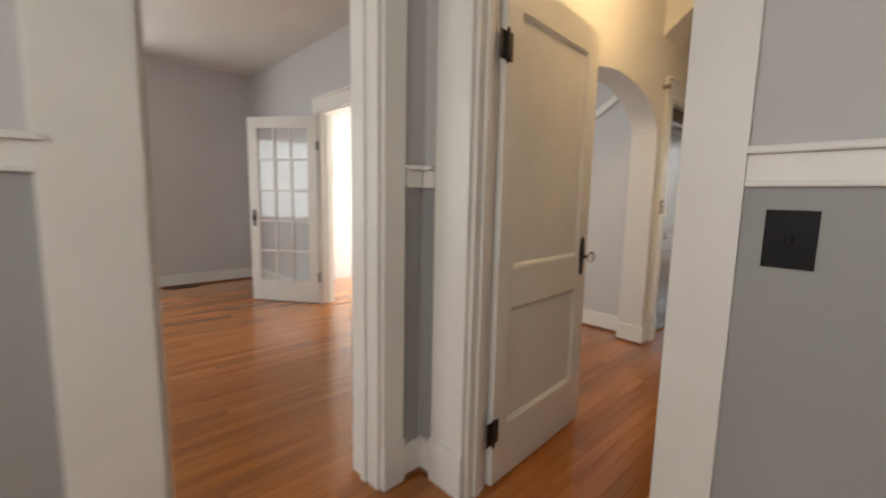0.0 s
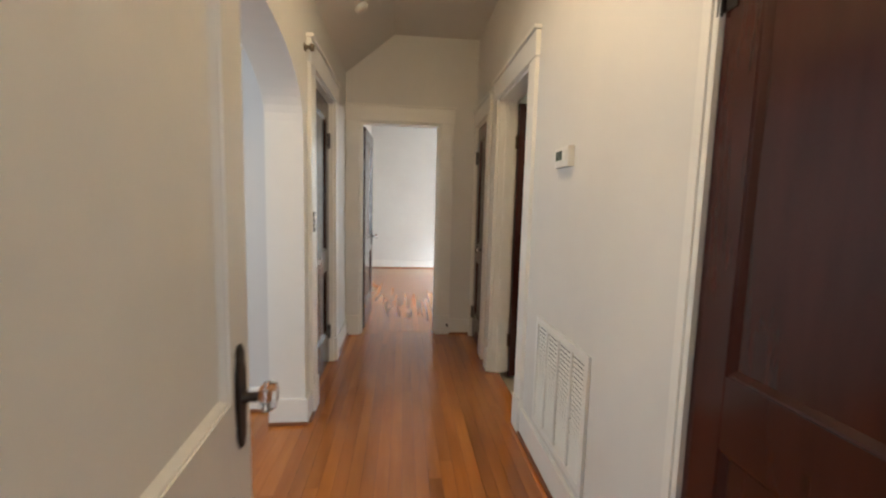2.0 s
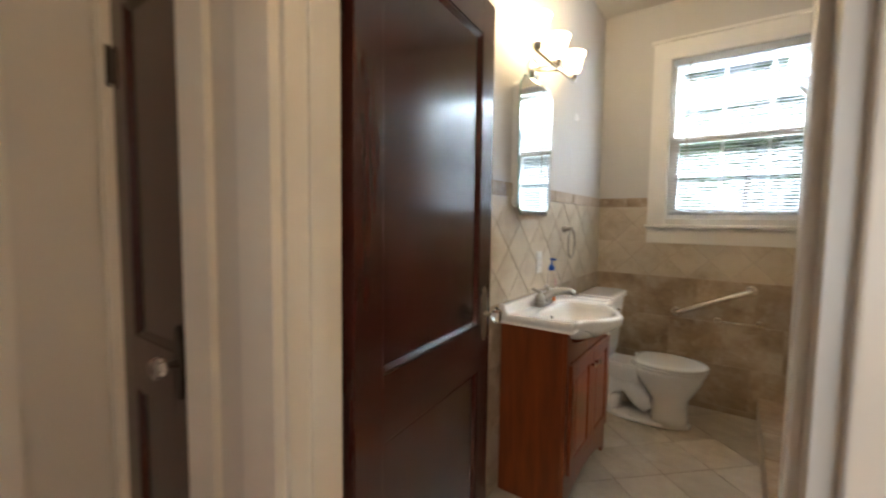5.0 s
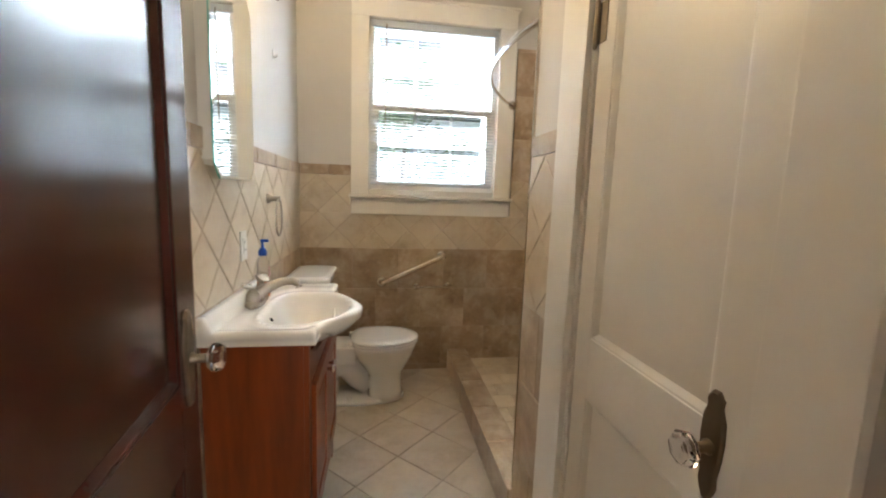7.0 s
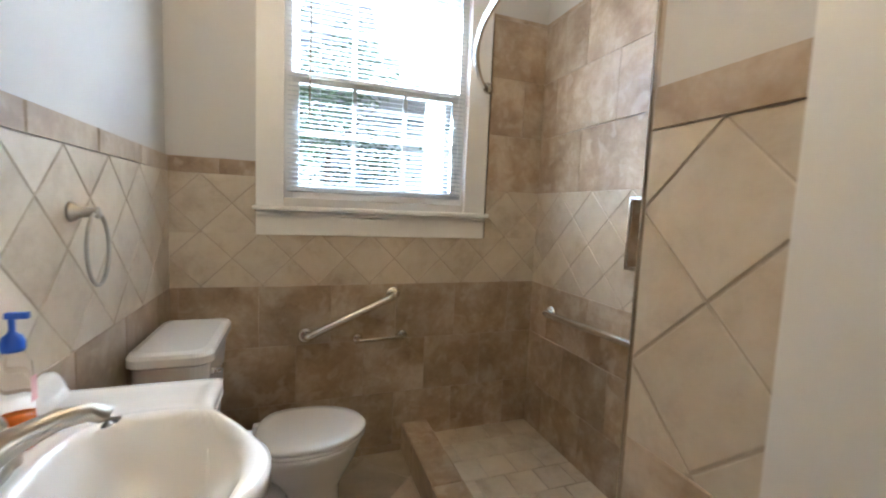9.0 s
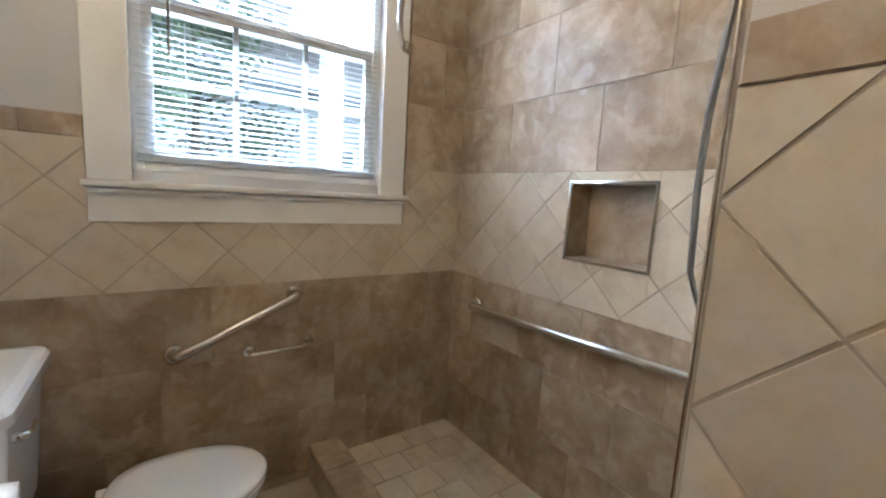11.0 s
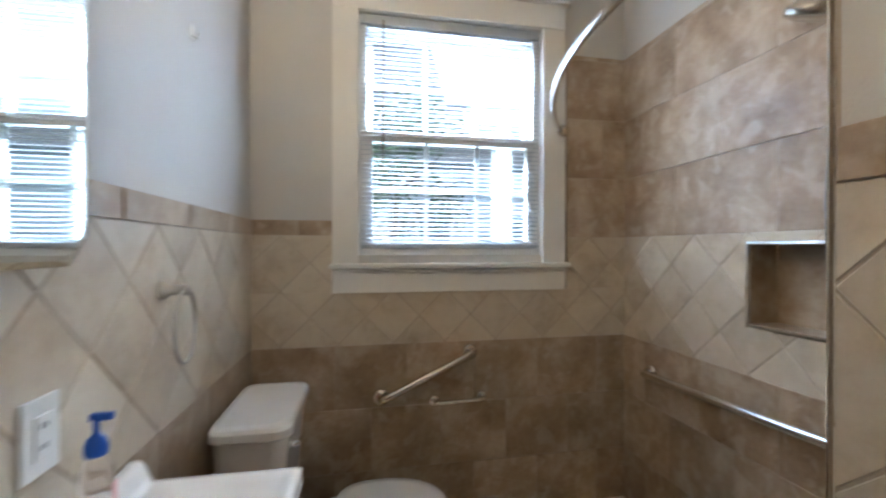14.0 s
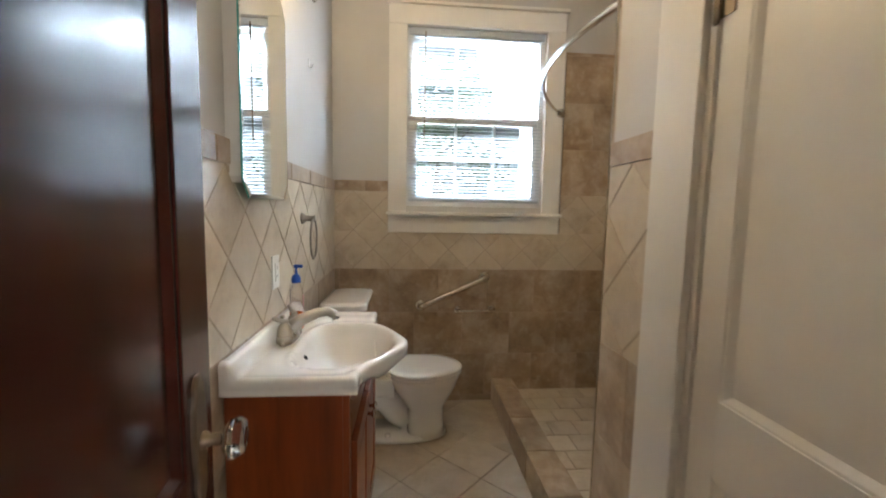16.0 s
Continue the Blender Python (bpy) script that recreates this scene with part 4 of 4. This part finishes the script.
ma = (-1.758, -1.345, 1.303, 1.985)
bm = loft([octo(XE - .001, ma[0] + .012, ma[1] - .004, ma[2] + .042, ma[3] - .042, .014), octo(XE - .040, ma[0] + .012, ma[1] - .004, ma[2] + .042, ma[3] - .042, .014)])
part("cabinet_body", bm, M_TRIM, mc, "white metal cabinet box")
part("glass_edge", loft([octo(XE - .0405, *ma, .045), octo(XE - .0455, *ma, .045)]), M_EDGE, mc, "green tinted glass edge")
part("mirror_glass", loft([octo(XE - .0458, *ma, .045), octo(XE - .0468, ma[0] + .010, ma[1] - .010, ma[2] + .010, ma[3] - .010, .042)]), M_MIRROR, mc)

# wall lamp over the mirror
sc = thing("wall_lamp", "nickel three-shade wall lamp, lit", "wall lamp")
part("back_plate", lathe([(.06, 0), (.06, .008), (.05, .018), (.02, .024)], 28, pose(XE, -1.57, 2.06, 0, -90, 0)), M_NICKEL, sc, smooth=True)
part("bar", tube([(4.345, -1.30, 2.05), (4.345, -1.84, 2.05)], .007, 12), M_NICKEL, sc, smooth=True)
for y in (-1.52, -1.62):
    part("arm", tube([(XE - .02, -1.57 + (y + 1.57) * .3, 2.06), (4.345, y, 2.05)], .006, 10), M_NICKEL, sc, smooth=True)
for y in (-1.32, -1.57, -1.82):
    part("cup", lathe([(.008, 0), (.02, .008), (.026, .03), (.022, .04)], 20, pose(4.345, y, 2.05)), M_NICKEL, sc, smooth=True)
    bm = loft([[(4.345 + r * math.cos(a), y + r * math.sin(a), z) for a in [2 * math.pi * i / 32 for i in range(32)]] for r, z in ((.022, 2.088), (.034, 2.10), (.045, 2.13), (.052, 2.17), (.066, 2.20), (.063, 2.20), (.049, 2.17), (.042, 2.13), (.030, 2.104))])
    part("glass_shade", bm, M_SHADE, sc, "lit frosted glass shade", True)
    bulb("wall_lamp_bulb", (4.345, y, 2.235), 1.25, (1, .75, .48), .03)

# shower: niche, rod, head, hose, edge strip
ni = thing("shower_niche", "recessed tiled shower niche with metal rim", "niche", kind="structure")
n0, n1, nz0, nz1, nx = -2.205, -1.868, 1.06, 1.352, XW - .11
part("niche_back", B(nx - .004, nx, n0, n1, nz0, nz1), M_BROWN, ni)
for q in (B(nx, XW + .004, n0, n0 + .006, nz0, nz1), B(nx, XW + .004, n1 - .006, n1, nz0, nz1), B(nx, XW + .004, n0 + .006, n1 - .006, nz0, nz0 + .006), B(nx, XW + .004, n0 + .006, n1 - .006, nz1 - .006, nz1)):
    part("niche_side", q, M_BROWN, ni)
for q in (B(XW, XW + .013, n0 - .006, n0 + .004, nz0 - .006, nz1 + .006, .001), B(XW, XW + .013, n1 - .004, n1 + .006, nz0 - .006, nz1 + .006, .001), B(XW, XW + .013, n0, n1, nz0 - .006, nz0 + .004, .001), B(XW, XW + .013, n0, n1, nz1 - .004, nz1 + .006, .001)):
    part("rim", q, M_CHROME, ni)
struct("tile_edge_strip", B(XP + .002, XP + .0102, -1.3995, -1.397, 0, 2.4), M_NICKEL, "narrow metal tile edge strip", "trim")
rod = thing("shower_rod", "curved chrome shower curtain rod", "shower rod"); rz = 1.93
part("rod", tube([(2.985 + .32 * s + .2 * math.sin(math.pi * s) ** .85, YT - .002 + (-1.4 - YT) * s, rz) for s in [i / 36 for i in range(37)]], .0125, 14), M_CHROME, rod, smooth=True)
part("flange", lathe([(.034, 0), (.034, .008), (.022, .03), (.014, .034)], 24, pose(2.985, YT, rz, -90, 0, 0)), M_NICKEL, rod, smooth=True)
part("flange", lathe([(.034, 0), (.034, .008), (.022, .03), (.014, .034)], 24, pose(3.305, -1.4, rz, 90, 0, 0)), M_NICKEL, rod, smooth=True)
hd = thing("hand_shower", "brushed nickel hand shower on wall arm", "hand shower")
part("wall_arm", tube([(3.0, -1.402, 1.90), (3.0, -1.48, 1.915), (3.0, -1.58, 1.905), (3.0, -1.66, 1.885)], .010, 12), M_CHROME, hd, smooth=True)
part("head", lathe([(.045, 0), (.062, .006), (.064, .02), (.05, .035), (.022, .05), (.014, .065)], 28, pose(3.0, -1.70, 1.835, -22, 0, 0)), M_NICKEL, hd, smooth=True)
part("hose", tube([(3.02, -1.43, 1.90), (3.12, -1.413, 1.86), (3.28, -1.413, 1.72), (3.33, -1.425, 1.55), (3.315, -1.445, 1.40), (3.296, -1.455, 1.30), (3.29, -1.455, 1.24), (3.295, -1.45, 1.18), (3.27, -1.435, 1.11), (3.15, -1.42, 1.06), (3.05, -1.41, 1.06)], .005, 12), M_HOSE, hd, "ribbed metal shower hose", True)
part("outlet_elbow", lathe([(.028, 0), (.028, .006), (.013, .01), (.013, .03)], 20, pose(3.04, -1.4, 1.06, 90, 0, 0)), M_CHROME, hd, smooth=True)

# ---- hall things ----
th = thing("thermostat", "white wall thermostat with grey display", "thermostat", pose(2.918, HS, 1.488) @ Matrix.Diagonal((.8, 1, .84, 1)))
part("case", B(-.09, .09, 0, .03, -.052, .048, .008), M_PLAST, th)
part("display", B(-.012, .072, .03, .0312, -.016, .030), M_LCD, th, "grey green display")
for z in (.018, -.008):
    part("button", B(-.072, -.045, .03, .033, z - .009, z + .009, .003), M_PLAST, th)
for x in (.012, .045):
    part("button", B(x - .008, x + .008, .03, .0325, -.042, -.034, .002), M_PLAST, th)
vg = thing("return_air_grille", "white louvred return air grille on wall", "vent", pose(2.878, HS, 0))
gw, g0, g1 = .29, .195, .738
# dark sheet stands in for the shaded duct between the louvres
part("backing", B(-gw + .02, gw - .02, 0, .002, g0 + .02, g1 - .02), M_VENT_SHADE, vg)
for q in (B(-gw, -gw + .03, 0, .014, g0, g1, .003), B(gw - .03, gw, 0, .014, g0, g1, .003), B(-gw + .03, gw - .03, 0, .014, g0, g0 + .03, .003), B(-gw + .03, gw - .03, 0, .014, g1 - .03, g1, .003)):
    part("frame", q, M_PLAST, vg)
for x in (-.142, 0, .142):
    part("mullion", B(x - .010, x + .010, .002, .013, g0 + .03, g1 - .03, .002), M_PLAST, vg)
sl = bmesh.new(); vv = [sl.verts.new(p) for p in ((-gw + .03, .003, .003), (gw - .03, .003, .003), (gw - .03, .011, -.004), (-gw + .03, .011, -.004), (-gw + .03, .003, .0045), (gw - .03, .003, .0045), (gw - .03, .011, -.0025), (-gw + .03, .011, -.0025))]
for f in ((0, 1, 2, 3), (7, 6, 5, 4), (3, 2, 6, 7), (0, 4, 5, 1)):
    sl.faces.new([vv[i] for i in f])
s0 = part("louvre", sl, M_PLAST, vg); NL = 25
for i in range(NL):
    z = g0 + .037 + i * (g1 - g0 - .074) / (NL - 1)
    if i == 0:
        s0.location = (0, 0, z)
    else:
        c = new("louvre", s0.data); c.parent = vg; c.location = (0, 0, z)
sd = thing("smoke_detector", "small white smoke detector on the soffit", "smoke detector", pose(4.30, 1.06, 2.645, 180 - 39, 0, 0))
part("housing", lathe([(.05, 0), (.05, .02), (.042, .032), (.02, .036)], 28), M_PLAST, sd, smooth=True)
cl = thing("ceiling_light", "warm lit hall ceiling light", "ceiling light", pose(2.35, .72, 2.82, 180, 0, 0))
part("canopy", lathe([(.07, 0), (.07, .015), (.03, .03), (.02, .05)], 24), M_BRASS, cl, smooth=True)
part("glass_bowl", lathe([(.02, .05), (.06, .052), (.075, .07), (.07, .10), (.04, .118)], 24), glow("lit_hall_shade", (1, .72, .4), 3), cl, smooth=True)
fv = thing("floor_register", "dark metal floor register", "vent", pose(1.14, 5.97, -.001))
part("register_frame", B(-.17, .17, -.06, .06, 0, .004, .001), M_IRON, fv)
for i in range(12):
    part("bar", B(-.155 + i * .027, -.145 + i * .027, -.045, .045, .004, .007), M_IRON, fv)

# ---- outside the bathroom window ----
struct("ground", B(-300, 300, -300, 300, -.75, -.7), M_GRASS, "lawn reaching the horizon", "ground")
ho = thing("neighbour_house", "white sided house with porch and grey roof", "house")
part("wall", B(-3.5, 3.3, -13.5, -9.2, -.7, 3.0), M_SIDING, ho)
for i in range(18):
    part("siding_board", B(-3.5, 3.32, -9.2, -9.17, -.6 + i * .2, -.42 + i * .2), M_SIDING, ho)
bm = bmesh.new(); rv = [bm.verts.new(p) for p in ((-4, -14.2, 2.9), (3.9, -14.2, 2.9), (3.9, -8.3, 2.9), (-4, -8.3, 2.9), (-4, -11.3, 7.6), (3.9, -11.3, 7.6))]
for f in ((0, 3, 2, 1), (0, 1, 5, 4), (3, 4, 5, 2), (0, 4, 3), (1, 2, 5)):
    bm.faces.new([rv[i] for i in f])
part("roof", bm, M_ROOF, ho)
for x in (.6, 2.2):
    w = part("window", B(x, x + .8, -9.17, -9.13, .6, 2.1, .01), M_TRIM, ho)
    part("pane", B(x + .08, x + .72, -9.13, -9.12, .68, 2.02), M_PANE, w)
pr = thing("porch", "white back porch with posts and sloped roof", "porch")
for x in (1.2, 2.58):
    part("post", B(x, x + .16, -4.9, -4.74, -.7, 2.5, .01), M_SIDING, pr)
part("beam", B(-1.0, 3.0, -4.94, -4.7, 2.5, 2.7, .01), M_SIDING, pr)
part("porch_roof", loft([[(-1.2, -4.55, 2.62), (3.25, -4.55, 2.62), (3.25, -4.55, 2.72), (-1.2, -4.55, 2.72)], [(-1.2, -8.4, 5.3), (2.9, -8.4, 5.3), (2.9, -8.4, 5.4), (-1.2, -8.4, 5.4)]]), M_SIDING, pr)
part("deck", B(-1.2, 3.0, -9.1, -4.6, -.7, -.2), M_SIDING, pr)


def tree(x, y, h, r, n, seed, label):
    rnd = random.Random(seed); o = thing("tree", label, "tree", pose(x, y, -.7)); tk = bmesh.new()
    tube([(0, 0, 0), (.03, .02, h * .4), (-.03, .0, h * .7), (0, .05, h * .95)], [.09, .07, .045, .012], 8, tk)
    for i in range(9):
        a = rnd.uniform(0, 6.28); z = h * rnd.uniform(.25, .75); L = r * rnd.uniform(.5, .95)
        tube([(0, 0, z), (L * .5 * math.cos(a), L * .5 * math.sin(a), z + .2), (L * math.cos(a), L * math.sin(a), z + .5)], [.03, .018, .006], 6, tk)
    part("trunk", tk, M_BARK, o)
    verts, faces = [], []
    clumps = []
    for i in range(26):
        a, z = rnd.uniform(0, 6.28), rnd.uniform(.22, 1); k = r * math.sqrt(rnd.random()) * (1.15 - .6 * z)
        clumps.append(Vector((k * math.cos(a), k * math.sin(a), h * z)))
    for i in range(n):
        c = rnd.choice(clumps) + Vector((rnd.gauss(0, .2), rnd.gauss(0, .2), rnd.gauss(0, .2)))
        u = Vector((rnd.gauss(0, 1), rnd.gauss(0, 1), rnd.gauss(0, .6))).normalized(); w = u.orthogonal().normalized(); s = rnd.uniform(.03, .07); b = len(verts)
        verts += [c - u * s, c + w * s * .45, c + u * s, c - w * s * .45]; faces.append((b, b + 1, b + 2, b + 3))
    me = bpy.data.meshes.new("crown"); me.from_pydata(verts, [], faces); me.materials.append(M_LEAF)
    cr = new("crown", me); cr.parent = o


tree(4.6, -6.8, 3.3, 1.3, 5200, 1, "leafy green garden shrub tree")
tree(3.5, -7.6, 4.2, 1.2, 4200, 2, "leafy green garden shrub tree")
# tall tree added to block bright sky behind the upper sash
tree(5.6, -9.5, 7.0, 2.2, 9000, 3, "tall leafy tree added to block bright sky")

# ---- floors ----
def plank_floor(name, x0, x1, y0, y1, cut=None, near=None, w=.062, label="", xdir=True, seed=1):
    rnd = random.Random(seed)
    slab = struct(name, B(x0, x1, y0, y1, -.12, -.012), M_GAP, label, "floor"); far = bmesh.new()
    a0, a1, b0, b1 = (y0, y1, x0, x1) if xdir else (x0, x1, y0, y1)
    a = a0
    while a < a1 - .005:
        e = min(a + w, a1); p = b0 - rnd.uniform(0, 1.6)
        while p < b1:
            q = p + rnd.uniform(1.3, 3.4); s, f = max(p, b0), min(q, b1); p = q
            if f - s < .02:
                continue
            r = (s + .0006, f - .0006, a + .0006, e - .0006) if xdir else (a + .0006, e - .0006, s + .0006, f - .0006)
            if near and not (r[0] < near[1] and r[1] > near[0] and r[2] < near[3] and r[3] > near[2]):
                box(far, *r, -.012, -.0015 + rnd.uniform(0, .0002)); continue
            cx, cy = (r[0] + r[1]) / 2, (r[2] + r[3]) / 2
            o = part("plank", B(r[0] - cx, r[1] - cx, r[2] - cy, r[3] - cy, -.012, -.0015 + rnd.uniform(0, .0002)), M_OAK, slab); o.location = (cx, cy, 0)
        a = e
    if len(far.verts):
        tagged(part("far_planks", far, M_OAKFAR, slab), kind="stuff")


plank_floor("floor_hall", 1.12, 5.26, -.02, 1.40, label="glossy reddish fir plank hall floor", seed=3)
plank_floor("floor_lobby", 2.0, 3.75, 1.40, 3.25, label="glossy reddish fir plank lobby floor", seed=4)
plank_floor("floor_bedroom", 5.26, 9.56, -2.05, 1.42, near=(5.26, 9.5, .1, 1.4), label="glossy reddish fir plank bedroom floor", seed=5)
plank_floor("floor_living", -3.05, 2.0, 1.40, 6.15, near=(0, 2.1, 1.4, 6), label="glossy reddish fir plank living room floor", seed=6)
plank_floor("floor_sunroom", 2.0, 4.4, 3.25, 5.4, near=(2.0, 2.3, 3.2, 5), label="glossy fir plank sunroom floor", seed=7)
plank_floor("floor_entry", -1.6, 1.12, -1.3, 1.40, near=(0, 1.2, .8, 1.4), label="glossy fir plank entry floor", seed=8)
fl = struct("floor_bath", B(XP, XE, YB, -.02, -.165, FZ - .006), M_GROUT_GREY, "mottled beige tile bathroom floor", "floor")
tiles(fl, (0, 0, FZ - .006), (1, 0, 0), (0, 1, 0), (0, 0, 1), [(XP, XE, YB, -.02)], diamonds(XP, XE, YB, -.02, .40, 3.61, -1.88, .003), M_FLTILE)
fs = struct("floor_shower", B(XW, 3.25, YB, -1.39, -.12, .024), M_GROUT_GREY, "small beige tile shower floor", "floor")
tiles(fs, (0, 0, .024), (1, 0, 0), (0, 1, 0), (0, 0, 1), [(XW, 3.25, YB, -1.39)], bond(XW, 3.25, YB, -1.39, .152, .152, .5, .005), M_TAN)
# curb
cb = struct("shower_curb", B(3.256, 3.389, YB, -1.39, FZ - .006, .104), M_GROUT, "brown tiled shower curb", "curb")
cp = [[(u + .002, -.06), (u + .326, -.06), (u + .326, .2), (u + .002, .2)] for u in [-1.39 - .33 * (i + 1) for i in range(5)]]
tiles(cb, (3.25, 0, .104), (0, 1, 0), (1, 0, 0), (0, 0, 1), [(YB, -1.39, 0, .145)], cp, M_BROWN)
tiles(cb, (3.389, 0, 0), (0, 1, 0), (0, 0, 1), (1, 0, 0), [(YB, -1.39, FZ, .11)], cp, M_BROWN)
tiles(cb, (3.256, 0, 0), (0, 1, 0), (0, 0, 1), (-1, 0, 0), [(YB, -1.39, .03, .11)], cp, M_BROWN)

# ---- bathroom wall tile ----
D, Z1, Z2, Z3, Z4 = .252, .879, 1.390, 1.460, 2.325
def backing(name, bm, label, m=None):
    return struct(name, bm, m or M_GROUT, label, "wall tile")


def dado(name, axis, c, out, a0, a1, rects_mid, rects_trim, pu, D=.252, low=(.33, .295), upper=None, label=""):
    """Brown tile below, diamonds above, a trim band on top."""
    n = (out, 0, 0) if axis == 'x' else (0, out, 0); u = (0, 1, 0) if axis == 'x' else (1, 0, 0); org = (c + out * .0062, 0, 0) if axis == 'x' else (0, c + out * .0062, 0)
    bm = bmesh.new()
    for r in [(a0, a1, FZ, Z1)] + rects_mid + rects_trim + (upper or []):
        q = (min(c, c + out * .0062), max(c, c + out * .0062))
        box(bm, *((q[0], q[1], r[0], r[1]) if axis == 'x' else (r[0], r[1], q[0], q[1])), r[2], r[3])
    o = backing(name, bm, label)
    tiles(o, org, u, (0, 0, 1), n, [(a0, a1, FZ, Z1)], bond(a0, a1, Z1 - 4 * low[1], Z1, low[0], low[1], .5, .0018), M_BROWN, th=.003)
    tiles(o, org, u, (0, 0, 1), n, rects_mid, diamonds(a0, a1, Z1, Z2, D, pu + D / 2, .886, .0042), M_TAN, th=.003)
    for r in rects_trim:
        tiles(o, org, u, (0, 0, 1), n, [r], bond(a0, a1, r[2], r[3], .33, r[3] - r[2], 0, .003), M_BROWN, th=.007, edge=.003)
    for r in upper or []:
        tiles(o, org, u, (0, 0, 1), n, [r], bond(a0 - .1, a1, r[2], r[3], .46, .305, .5, .002), M_BROWN, th=.003)
    return o


dado("wall_tile_back", 'y', YB, 1, XW, XE, [(XW, XE, Z1, 1.128), (XW, 2.955, 1.128, Z2), (4.12, XE, 1.128, Z2)], [(4.12, XE, Z2, Z3)], 3.588, upper=[(XW, 2.955, Z2, Z4)], label="brown and beige bathroom wall tile")
dado("wall_tile_east", 'x', XE, -1, YB + .01, -.08, [(YB + .01, -.08, Z1, Z2)], [(YB + .01, -.08, Z2, Z3)], -1.577, label="beige diamond bathroom wall tile")
dado("wall_tile_partition", 'x', XP, 1, -1.39, -1.162, [(-1.39, -1.162, Z1, 1.416)], [(-1.39, -1.162, 1.416, 1.488)], -1.262, D=.265, label="beige diamond tile on partition")
dado("wall_tile_shower_west", 'x', XW, 1, YB + .01, -1.39, [(YB + .01, -2.21, Z1, Z2), (-1.863, -1.39, Z1, Z2), (-2.21, -1.863, Z1, 1.055), (-2.21, -1.863, 1.357, Z2)], [], -2.20, upper=[(YB + .01, -1.39, Z2, Z4)], label="brown and beige shower wall tile")
dado("wall_tile_shower_north", 'y', -1.39, -1, XW + .01, XP, [(XW + .01, XP, Z1, Z2)], [], 2.9, upper=[(XW + .01, XP, Z2, Z4)], label="brown and beige shower wall tile")
